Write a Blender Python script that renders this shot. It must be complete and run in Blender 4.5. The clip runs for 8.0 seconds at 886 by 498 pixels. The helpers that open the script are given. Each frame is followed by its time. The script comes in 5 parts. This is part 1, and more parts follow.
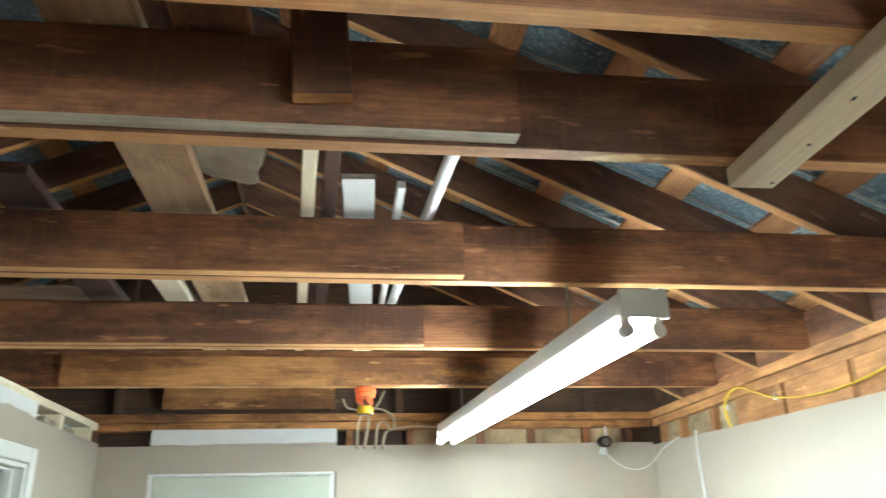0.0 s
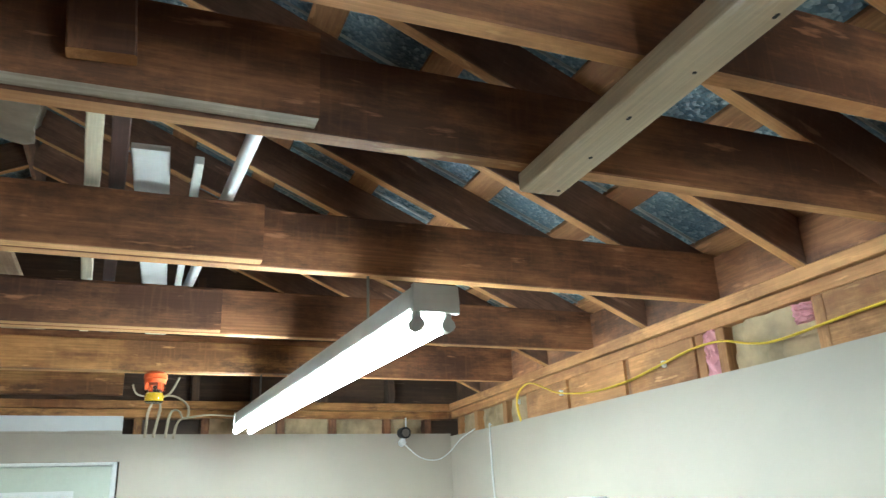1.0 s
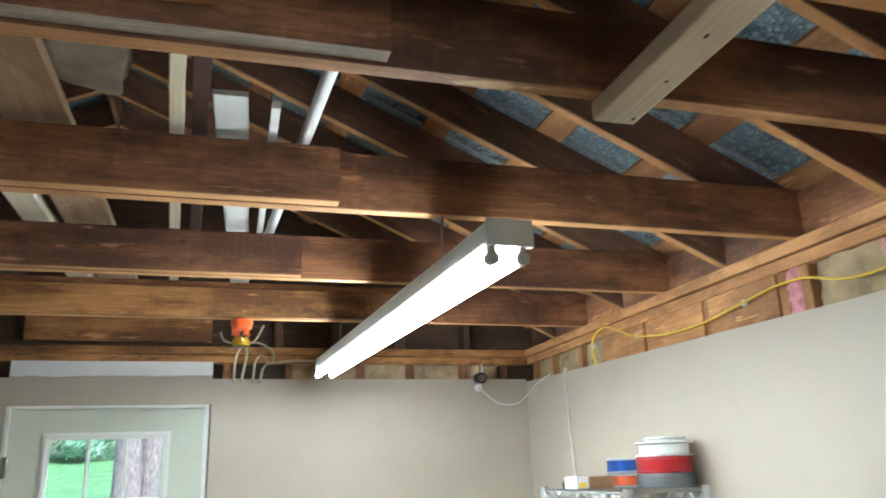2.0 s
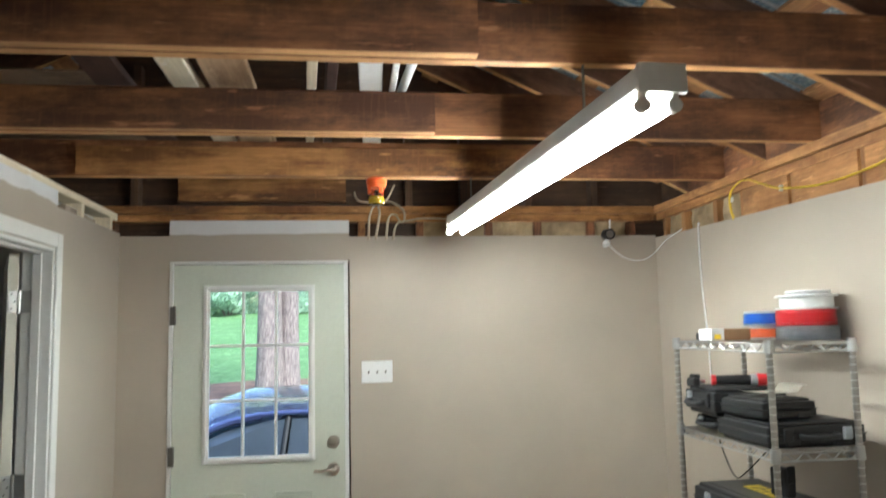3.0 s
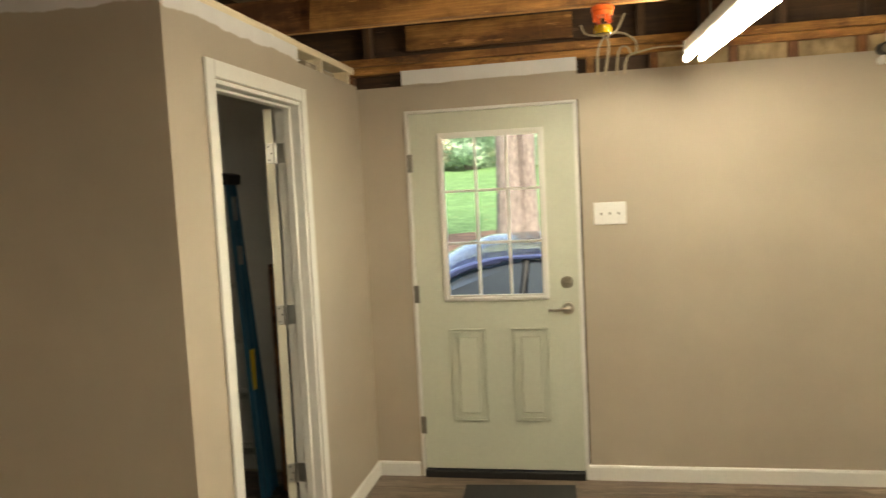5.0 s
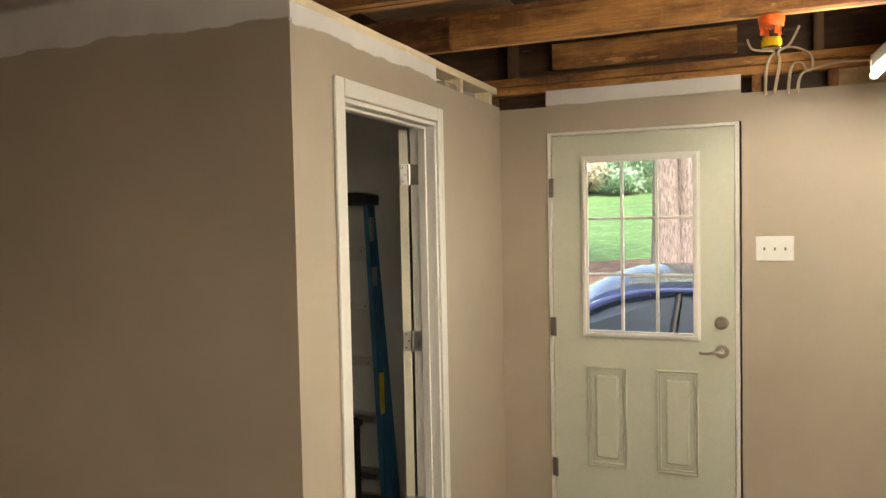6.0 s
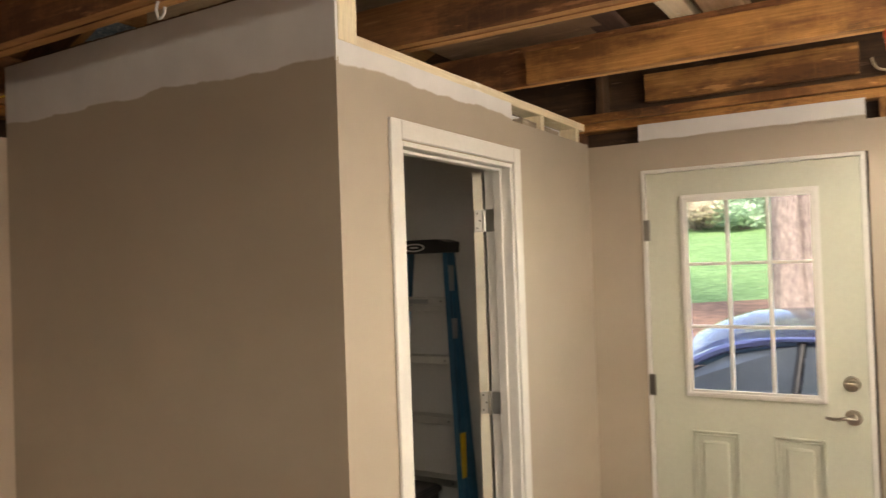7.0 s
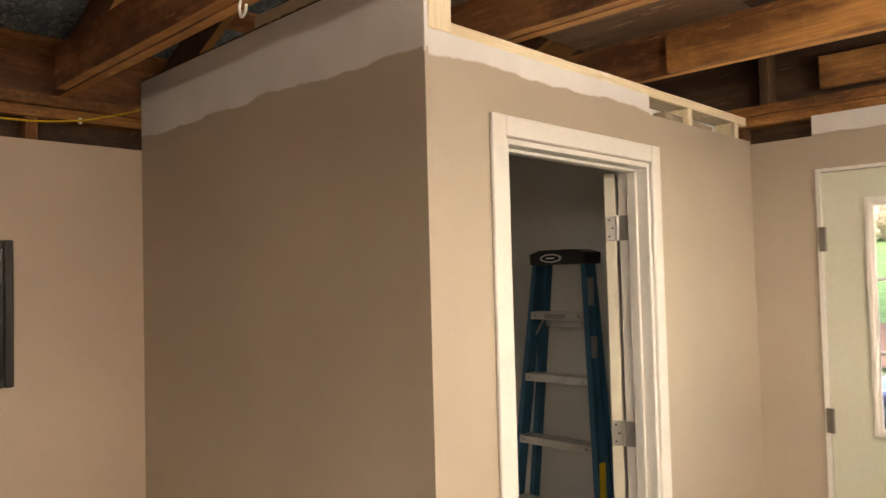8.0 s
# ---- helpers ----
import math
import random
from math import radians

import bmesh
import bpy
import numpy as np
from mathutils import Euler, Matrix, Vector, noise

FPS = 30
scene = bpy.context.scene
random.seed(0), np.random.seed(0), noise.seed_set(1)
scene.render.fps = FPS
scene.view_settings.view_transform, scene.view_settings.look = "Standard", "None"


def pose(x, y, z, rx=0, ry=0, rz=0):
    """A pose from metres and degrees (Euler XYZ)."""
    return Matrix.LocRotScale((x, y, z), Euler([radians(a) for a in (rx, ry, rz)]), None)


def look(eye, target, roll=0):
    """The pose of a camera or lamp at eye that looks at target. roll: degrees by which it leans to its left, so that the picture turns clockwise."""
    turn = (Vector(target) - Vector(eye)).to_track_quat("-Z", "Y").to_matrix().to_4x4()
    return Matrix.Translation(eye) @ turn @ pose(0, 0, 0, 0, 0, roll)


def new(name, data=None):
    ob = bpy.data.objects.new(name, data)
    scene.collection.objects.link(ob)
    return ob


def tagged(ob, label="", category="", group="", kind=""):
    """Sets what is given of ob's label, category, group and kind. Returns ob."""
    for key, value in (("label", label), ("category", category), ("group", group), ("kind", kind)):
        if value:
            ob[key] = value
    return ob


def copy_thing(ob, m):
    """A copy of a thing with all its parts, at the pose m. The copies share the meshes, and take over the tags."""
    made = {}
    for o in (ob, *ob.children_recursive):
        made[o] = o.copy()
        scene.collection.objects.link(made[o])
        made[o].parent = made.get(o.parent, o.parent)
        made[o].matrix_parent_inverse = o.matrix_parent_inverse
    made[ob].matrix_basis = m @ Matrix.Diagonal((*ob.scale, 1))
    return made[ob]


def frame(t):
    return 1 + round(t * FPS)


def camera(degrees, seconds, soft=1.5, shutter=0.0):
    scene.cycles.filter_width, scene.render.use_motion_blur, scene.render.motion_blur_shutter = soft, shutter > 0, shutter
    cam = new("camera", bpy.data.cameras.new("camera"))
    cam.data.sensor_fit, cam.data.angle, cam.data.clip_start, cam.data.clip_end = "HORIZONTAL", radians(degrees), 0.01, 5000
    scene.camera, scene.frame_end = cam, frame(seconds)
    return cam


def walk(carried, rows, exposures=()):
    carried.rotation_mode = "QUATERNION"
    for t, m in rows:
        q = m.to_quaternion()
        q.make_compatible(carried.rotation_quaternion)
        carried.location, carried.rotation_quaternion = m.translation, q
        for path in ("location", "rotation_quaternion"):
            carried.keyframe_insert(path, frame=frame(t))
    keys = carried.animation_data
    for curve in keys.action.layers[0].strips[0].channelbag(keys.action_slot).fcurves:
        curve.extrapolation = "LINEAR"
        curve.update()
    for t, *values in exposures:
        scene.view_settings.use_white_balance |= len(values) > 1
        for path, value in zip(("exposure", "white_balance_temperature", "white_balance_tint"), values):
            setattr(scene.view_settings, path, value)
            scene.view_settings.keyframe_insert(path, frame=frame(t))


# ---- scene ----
cam = camera(61.2, 8.0, soft=1.35, shutter=0.35)
PATH = [
    (0, (0.958, -4.199, 1.75), (1.228, -2.349, 2.461), -1.6),
    (0.5, (0.997, -4.196, 1.749), (1.536, -2.398, 2.441), -1.8),
    (1, (1.017, -4.195, 1.752), (1.74, -2.455, 2.424), -2.6),
    (1.2, (1.025, -4.196, 1.75), (1.764, -2.46, 2.412), -2.7),
    (2.3, (0.987, -4.195, 1.695), (1.433, -2.308, 2.185), -1.7),
    (2.5, (0.965, -4.189, 1.709), (1.354, -2.273, 2.131), -1.6),
    (3, (0.938, -4.191, 1.682), (1.197, -2.219, 1.896), -1.2),
    (3.5, (0.905, -4.18, 1.628), (1.086, -2.189, 1.628), -0.4),
    (4, (0.902, -4.193, 1.614), (1.021, -2.2, 1.5), -0.8),
    (4.5, (0.931, -4.2, 1.613), (0.893, -2.206, 1.455), -2.4),
    (5, (0.992, -4.134, 1.627), (0.609, -2.177, 1.471), -2.9),
    (5.2, (1.029, -4.088, 1.626), (0.502, -2.165, 1.474), -2.7),
    (6.3, (1.019, -3.845, 1.645), (0.231, -2.007, 1.614), -1.0),
    (6.5, (0.988, -3.778, 1.652), (0.189, -1.945, 1.658), -1.4),
    (7, (1.032, -3.626, 1.677), (0.005, -1.91, 1.707), -2.0),
    (7.5, (1.122, -3.445, 1.681), (-0.148, -1.901, 1.736), -2.0),
    (8, (1.053, -3.303, 1.675), (-0.343, -1.873, 1.747), -1.5),
]
EXPOSURES = [
    (0.0, 2.9, 5250, -7), (0.5, 2.7, 5050, -8), (1.0, 2.52, 4980, -9), (2.5, 2.18, 5450, 1), (3.0, 2.12, 5650, 2), (3.5, 2.08, 6150, 8), (4.0, 2.1, 6900, 8),
    (4.5, 2.15, 7900, 4), (5.0, 2.2, 8200, 3), (5.2, 2.2, 8100, 4), (6.3, 2.18, 7700, 12), (6.5, 2.18, 7800, 14), (7.0, 2.32, 7700, 14), (8.0, 2.58, 8000, 16),
]
walk(cam, [(t, look(eye, target, roll)) for t, eye, target, roll in PATH], EXPOSURES)

# ---- world, sun, exposure ----
world = bpy.data.worlds.new("world")
scene.world = world
world.use_nodes = True
wn = world.node_tree
bg = wn.nodes["Background"]
sky = wn.nodes.new("ShaderNodeTexSky")
sky.sky_type = "NISHITA"
sky.sun_disc = False
sky.sun_elevation = radians(38)
sky.sun_rotation = radians(150)
sky.dust_density = 3.0
wn.links.new(sky.outputs[0], bg.inputs[0])
bg.inputs[1].default_value = 0.15
sun = new("sun", bpy.data.lights.new("sun", "SUN"))
sun.data.energy, sun.data.angle, sun.data.color = 2.3, radians(14), (1.0, 0.96, 0.9)
sun.matrix_world = look((0, 0, 20), (-6, 10, 6))
TUBE_STRENGTH = 18.4

# ---- materials ----


def nodes_of(name):
    m = bpy.data.materials.new(name)
    m.use_nodes = True
    nt = m.node_tree
    return m, nt, nt.nodes["Principled BSDF"]


def mixc(nt, fac, a, b, mode="MIX"):
    n = nt.nodes.new("ShaderNodeMix")
    n.data_type, n.blend_type = "RGBA", mode
    for sock, v in ((n.inputs[0], fac), (n.inputs[6], a), (n.inputs[7], b)):
        if isinstance(v, bpy.types.NodeSocket):
            nt.links.new(v, sock)
        elif isinstance(v, (int, float)):
            sock.default_value = v
        else:
            sock.default_value = (*v, 1)
    return n.outputs[2]


def tex_noise(nt, scale, detail=4, stretch=(1, 1, 1), shift=True, rough=0.55):
    """Noise in the object's own space, shifted from object to object."""
    tc = nt.nodes.new("ShaderNodeTexCoord")
    mp = nt.nodes.new("ShaderNodeMapping")
    mp.inputs["Scale"].default_value = stretch
    if shift:
        oi = nt.nodes.new("ShaderNodeObjectInfo")
        mul = nt.nodes.new("ShaderNodeMath")
        mul.operation = "MULTIPLY"
        mul.inputs[1].default_value = 37.0
        nt.links.new(oi.outputs["Random"], mul.inputs[0])
        nt.links.new(mul.outputs[0], mp.inputs["Location"])
    nt.links.new(tc.outputs["Object"], mp.inputs[0])
    n = nt.nodes.new("ShaderNodeTexNoise")
    n.inputs["Scale"].default_value, n.inputs["Detail"].default_value, n.inputs["Roughness"].default_value = scale, detail, rough
    nt.links.new(mp.outputs[0], n.inputs["Vector"])
    return n.outputs[0]


def ramp(nt, fac, lo, hi, a=(0, 0, 0), b=(1, 1, 1)):
    r = nt.nodes.new("ShaderNodeValToRGB")
    if lo > hi:
        lo, hi, a, b = hi, lo, b, a
    r.color_ramp.elements[0].position, r.color_ramp.elements[1].position = lo, hi
    r.color_ramp.elements[0].color, r.color_ramp.elements[1].color = (*a, 1), (*b, 1)
    nt.links.new(fac, r.inputs[0])
    return r.outputs[0]


def bump(nt, bsdf, height, strength, dist=0.002):
    b = nt.nodes.new("ShaderNodeBump")
    b.inputs["Strength"].default_value, b.inputs["Distance"].default_value = strength, dist
    nt.links.new(height, b.inputs["Height"])
    nt.links.new(b.outputs[0], bsdf.inputs["Normal"])


def plain(name, col, rough=0.5, metal=0.0, vary=0.12, scale=6.0, grain=60.0, relief=0.15, coat=0.0):
    """A painted, plastic or metal surface with broad soiling, fine grain and relief."""
    m, nt, b = nodes_of(name)
    broad = ramp(nt, tex_noise(nt, scale), 0.3, 0.72)
    fine = tex_noise(nt, grain, 3)
    dark = tuple(c * (1 - vary) for c in col)
    c = mixc(nt, broad, dark, col)
    c = mixc(nt, 0.10, c, ramp(nt, fine, 0.3, 0.7, tuple(x * 0.7 for x in col), tuple(min(1, x * 1.2) for x in col)))
    nt.links.new(c, b.inputs["Base Color"])
    b.inputs["Roughness"].default_value, b.inputs["Metallic"].default_value = rough, metal
    b.inputs["Coat Weight"].default_value = coat
    bump(nt, b, fine, relief, 0.001)
    return m


def times(nt, sock, k):
    n = nt.nodes.new("ShaderNodeMath")
    n.operation = "MULTIPLY"
    n.inputs[1].default_value = k
    nt.links.new(sock, n.inputs[0])
    return n.outputs[0]


def plus(nt, a, b):
    n = nt.nodes.new("ShaderNodeMath")
    n.operation = "ADD"
    nt.links.new(a, n.inputs[0])
    nt.links.new(b, n.inputs[1])
    return n.outputs[0]


def wood(name, dark, light, rough=0.7, stain=(0.05, 0.03, 0.02), stain_amount=0.5, grain=1.0, spread=0.35, streak=0.45, knots=0.7, marks=0.1):
    """Sawn timber, grain along the local x: bands, blotches, fibres, stains, knots, saw marks and scuffs, and a tone of its own for each piece."""
    m, nt, b = nodes_of(name)
    bands = tex_noise(nt, 2.4 * grain, 6, (0.3, 5, 5), rough=0.68)
    blotch = tex_noise(nt, 3.2, 7, (0.55, 1.5, 1.5), rough=0.68)
    c = ramp(nt, plus(nt, times(nt, bands, streak), times(nt, blotch, 1 - streak)), 0.43, 0.575, dark, light)
    fibre = tex_noise(nt, 75 * grain, 3, (0.05, 2.0, 2.0), rough=0.6)
    c = mixc(nt, times(nt, ramp(nt, fibre, 0.62, 0.44), 0.30), c, tuple(x * 0.6 for x in dark))
    soak = tex_noise(nt, 1.9, 8, (0.75, 1.8, 1.8), rough=0.72)
    c = mixc(nt, times(nt, ramp(nt, soak, 0.51, 0.60), stain_amount), c, stain)
    tc = nt.nodes.new("ShaderNodeTexCoord")
    mp = nt.nodes.new("ShaderNodeMapping")
    mp.inputs["Scale"].default_value = (1.8, 7.0, 7.0)
    nt.links.new(tc.outputs["Object"], mp.inputs[0])
    vo = nt.nodes.new("ShaderNodeTexVoronoi")
    vo.inputs["Scale"].default_value = 1.0
    nt.links.new(mp.outputs[0], vo.inputs["Vector"])
    sep = nt.nodes.new("ShaderNodeSeparateColor")
    nt.links.new(vo.outputs["Color"], sep.inputs[0])
    pick = nt.nodes.new("ShaderNodeMath")
    pick.operation = "MULTIPLY"
    nt.links.new(ramp(nt, vo.outputs["Distance"], 0.15, 0.08), pick.inputs[0])
    nt.links.new(ramp(nt, sep.outputs[0], 0.55, 0.6), pick.inputs[1])
    c = mixc(nt, times(nt, pick.outputs[0], knots), c, tuple(x * 0.38 for x in dark))
    saw = tex_noise(nt, 30, 2, (2.6, 0.25, 0.25))
    c = mixc(nt, times(nt, ramp(nt, saw, 0.54, 0.72), marks), c, tuple(min(1, x * 1.25) for x in light))
    scuff = tex_noise(nt, 11, 4, (0.5, 1.6, 3.0))
    c = mixc(nt, times(nt, ramp(nt, scuff, 0.64, 0.70), 0.40), c, tuple(min(1, x * 1.8 + 0.05) for x in light))
    oi = nt.nodes.new("ShaderNodeObjectInfo")
    hsv = nt.nodes.new("ShaderNodeHueSaturation")
    mr = nt.nodes.new("ShaderNodeMapRange")
    mr.inputs["To Min"].default_value, mr.inputs["To Max"].default_value = 1 - spread, 1 + spread
    nt.links.new(oi.outputs["Random"], mr.inputs[0])
    nt.links.new(mr.outputs[0], hsv.inputs["Value"])
    nt.links.new(c, hsv.inputs["Color"])
    nt.links.new(hsv.outputs[0], b.inputs["Base Color"])
    b.inputs["Roughness"].default_value = rough
    bump(nt, b, plus(nt, fibre, times(nt, saw, 0.5)), 0.45, 0.002)
    return m


def foil(name):
    """Crinkled roofing foil: small facets, pale specks and dull grey-blue patches."""
    m, nt, b = nodes_of(name)
    fac = nt.nodes.new("ShaderNodeTexVoronoi")
    fac.inputs["Scale"].default_value = 85
    tc = nt.nodes.new("ShaderNodeTexCoord")
    nt.links.new(tc.outputs["Object"], fac.inputs["Vector"])
    sep = nt.nodes.new("ShaderNodeSeparateColor")
    nt.links.new(fac.outputs["Color"], sep.inputs[0])
    c = ramp(nt, tex_noise(nt, 7, 6, shift=False), 0.35, 0.65, (0.09, 0.14, 0.18), (0.22, 0.30, 0.36))
    c = mixc(nt, times(nt, ramp(nt, sep.outputs[0], 0.6, 0.97), 0.5), c, (0.60, 0.67, 0.71))
    nt.links.new(c, b.inputs["Base Color"])
    b.inputs["Metallic"].default_value, b.inputs["Roughness"].default_value = 0.35, 0.36
    bump(nt, b, plus(nt, fac.outputs["Distance"], tex_noise(nt, 30, 4, shift=False)), 1.0, 0.006)
    return m


def wall_paint(name, paint, primer=None, edge=9.0, wobble=0.03):
    """Rolled wall paint; above the wavy height `edge` the bare primed board shows."""
    m, nt, b = nodes_of(name)
    broad = ramp(nt, tex_noise(nt, 1.3, 4, shift=False), 0.36, 0.66, tuple(x * 0.89 for x in paint), paint)
    roll = tex_noise(nt, 140, 3, shift=False)
    c = broad
    if primer:
        tc = nt.nodes.new("ShaderNodeTexCoord")
        sep = nt.nodes.new("ShaderNodeSeparateXYZ")
        nt.links.new(tc.outputs["Object"], sep.inputs[0])
        n1 = tex_noise(nt, 3.2, 6, (1, 1, 0.3), shift=False)
        ma = nt.nodes.new("ShaderNodeMath")
        ma.operation = "MULTIPLY_ADD"
        ma.inputs[1].default_value = wobble * 4
        nt.links.new(n1, ma.inputs[0])
        nt.links.new(sep.outputs["Z"], ma.inputs[2])
        gt = nt.nodes.new("ShaderNodeMapRange")
        gt.inputs["From Min"].default_value, gt.inputs["From Max"].default_value = edge + wobble * 2 - 0.003, edge + wobble * 2 + 0.003
        nt.links.new(ma.outputs[0], gt.inputs[0])
        pr = ramp(nt, tex_noise(nt, 5, 5, shift=False), 0.3, 0.7, tuple(x * 0.88 for x in primer), primer)
        c = mixc(nt, gt.outputs[0], c, pr)
    nt.links.new(c, b.inputs["Base Color"])
    b.inputs["Roughness"].default_value = 0.55
    bump(nt, b, roll, 0.18, 0.0012)
    return m


def glass(name, tint=(1, 1, 1), rough=0.0, ior=1.45):
    m, nt, b = nodes_of(name)
    b.inputs["Base Color"].default_value = (*tint, 1)
    b.inputs["Transmission Weight"].default_value = 1.0
    b.inputs["Roughness"].default_value, b.inputs["IOR"].default_value = rough, ior
    return m


def glow(name, col, strength):
    m, nt, b = nodes_of(name)
    b.inputs["Base Color"].default_value = (*col, 1)
    b.inputs["Emission Color"].default_value = (*col, 1)
    b.inputs["Emission Strength"].default_value = strength
    return m


PAINT = (0.47, 0.405, 0.325)
PRIMER = (0.74, 0.73, 0.73)
M_WALL = wall_paint("taupe_paint", PAINT)
M_WALL_CL = wall_paint("taupe_paint_bare_top", PAINT, PRIMER, 2.255, 0.022)
M_WALL_CS = wall_paint("taupe_paint_bare_strip", PAINT, PRIMER, 2.236, 0.02)
# lighter and warmer than PAINT: makes up for light missing on this wall
M_WALL_W = wall_paint("beige_paint_lifted_for_light", (0.62, 0.505, 0.405))
M_PATCH = wall_paint("bare_patch", PAINT, PRIMER, 2.226, 0.012)
M_CLOSET = plain("closet_grey", (0.72, 0.72, 0.70), 0.7, scale=2.0)
M_OLD = wood("old_dark_timber", (0.105, 0.040, 0.017), (0.38, 0.165, 0.065), stain=(0.05, 0.022, 0.013), stain_amount=0.65, spread=0.18, streak=0.25)
M_AGED = wood("aged_orange_timber", (0.165, 0.064, 0.017), (0.50, 0.24, 0.072), stain=(0.055, 0.02, 0.009), stain_amount=0.85, spread=0.12, streak=0.3)
M_RAFTER = wood("rafter_timber", (0.11, 0.055, 0.034), (0.27, 0.14, 0.082), stain=(0.06, 0.03, 0.02), stain_amount=0.45, spread=0.2, streak=0.25)
# cleaner sawn underside, brightened in colour as if lit by tubes from below
M_LIT_EDGE = wood("sawn_edge_lit_from_below", (0.42, 0.19, 0.058), (0.68, 0.37, 0.14), stain=(0.17, 0.07, 0.025), stain_amount=0.5, spread=0.12)
M_PLATE = wood("plate_timber", (0.29, 0.125, 0.040), (0.57, 0.295, 0.108), stain=(0.13, 0.05, 0.02), stain_amount=0.6, spread=0.15, streak=0.3)
M_BATTEN = wood("roof_batten", (0.27, 0.115, 0.042), (0.52, 0.265, 0.105), stain=(0.13, 0.055, 0.025), stain_amount=0.5, spread=0.2)
M_PINE = wood("fresh_pine", (0.78, 0.67, 0.48), (0.85, 0.75, 0.57), stain=(0.58, 0.44, 0.27), stain_amount=0.25, spread=0.05, streak=0.6, knots=0.5, marks=0.1)
M_GREYWOOD = wood("weathered_board", (0.30, 0.24, 0.18), (0.50, 0.42, 0.32), stain=(0.12, 0.09, 0.06), stain_amount=0.35, spread=0.2)
M_SHEATH = wood("dark_sheathing", (0.055, 0.028, 0.015), (0.125, 0.066, 0.033), stain_amount=0.5, spread=0.2)
M_METAL_ROOF = foil("blue_grey_roof_foil")
M_TRIM = plain("white_trim", (0.78, 0.77, 0.74), 0.4, vary=0.05, scale=3)
M_DOOR = plain("pale_sage_door_paint", (0.58, 0.60, 0.505), 0.42, vary=0.05, scale=2)
M_INDOOR = plain("cream_door_paint", (0.72, 0.69, 0.58), 0.42, vary=0.06, scale=2)
M_WHITE = plain("white_plastic", (0.80, 0.80, 0.79), 0.35, vary=0.06)
M_IVORY = plain("ivory_plastic", (0.74, 0.70, 0.60), 0.4, vary=0.08)
M_NICKEL = plain("satin_nickel", (0.56, 0.51, 0.44), 0.28, 1.0, 0.15)
M_CHROME = plain("chromed_wire", (0.48, 0.48, 0.47), 0.38, 1.0, 0.12)
M_BLACK = plain("black_plastic", (0.014, 0.014, 0.015), 0.5, vary=0.3, relief=0.5)
M_BLACK_CLOTH = plain("black_nylon", (0.010, 0.010, 0.011), 0.42, vary=0.3, grain=300, relief=0.8)
M_RUBBER = plain("dark_rubber_mat", (0.03, 0.031, 0.032), 0.85, vary=0.3, grain=220, relief=1.0)
M_HOUSING = plain("fixture_enamel", (0.62, 0.62, 0.58), 0.45, vary=0.12)
M_TUBE = glow("lit_fluorescent_tube", (1.0, 0.955, 0.87), TUBE_STRENGTH)
M_YELLOW = plain("yellow_cable_jacket", (0.80, 0.56, 0.03), 0.45)
M_CABLE = plain("beige_cable_jacket", (0.55, 0.46, 0.32), 0.5)
M_ORANGE = plain("orange_plastic", (0.85, 0.14, 0.03), 0.35)
M_LIQUID = plain("yellow_liquid", (0.85, 0.55, 0.02), 0.1, coat=0.5)
M_CLEAR = glass("clear_plastic", (0.97, 0.97, 0.97), 0.08)
M_PANE = glass("window_pane", (1, 1, 1), 0.0, 1.02)
M_KRAFT = plain("kraft_paper_facing", (0.52, 0.38, 0.21), 0.7, vary=0.6, scale=9, grain=40, relief=0.8)
M_PINK = plain("pink_glass_wool", (0.78, 0.38, 0.42), 0.95, vary=0.3, scale=14, grain=120, relief=1.0)
M_RED = plain("red_plastic", (0.62, 0.03, 0.035), 0.3)
M_BLUE = plain("blue_plastic", (0.03, 0.13, 0.62), 0.3)
M_SPOOL_GREY = plain("grey_wire", (0.30, 0.32, 0.34), 0.35)
M_CARD = plain("brown_cardboard", (0.30, 0.17, 0.085), 0.8)
M_LADDER = plain("blue_fibreglass", (0.02, 0.12, 0.22), 0.45, vary=0.2)
M_ALU = plain("aluminium", (0.62, 0.62, 0.60), 0.35, 1.0, 0.2)
M_GREEN = plain("lime_green_plastic", (0.30, 0.44, 0.15), 0.5)
M_RAG = plain("lime_rag", (0.34, 0.42, 0.12), 0.9, vary=0.35, scale=20, relief=1.0)
M_CAN = plain("dark_green_can", (0.02, 0.14, 0.05), 0.3, 0.2)
M_FILM = glass("clear_wrap", (0.95, 0.96, 0.98), 0.22, 1.2)
M_PICTURE = plain("dark_print", (0.03, 0.03, 0.035), 0.25, vary=0.5, scale=10)
M_STEEL = plain("dull_steel", (0.26, 0.25, 0.23), 0.4, 1.0, 0.2)
M_CARPAINT = plain("dark_blue_car_paint", (0.09, 0.11, 0.25), 0.08, 0.6, 0.1, coat=1.0, relief=0.02)
M_CARGLASS = plain("tinted_car_glass", (0.20, 0.25, 0.32), 0.05, 0.5, 0.1, coat=1.0, relief=0.02)
M_LOFT = wood("loft_plywood", (0.20, 0.125, 0.075), (0.32, 0.215, 0.14), stain_amount=0.4, spread=0.1, streak=0.15, knots=0.2)
M_TAN = wood("tan_board", (0.36, 0.22, 0.12), (0.56, 0.39, 0.24), stain=(0.20, 0.11, 0.05), stain_amount=0.6, spread=0.1)
# near-white metallic base imitates bright sky mirrored in the windscreen glass
M_SCREEN_REFLECT = plain("windscreen_with_sky_reflection", (0.72, 0.77, 0.80), 0.06, 0.85, 0.1, coat=1.0, relief=0.02)
M_POST = plain("dull_chromed_post", (0.42, 0.40, 0.37), 0.4, 1.0, 0.2)
M_GROOVE = plain("bright_chromed_ring", (0.72, 0.71, 0.68), 0.35, 0.9, 0.1)
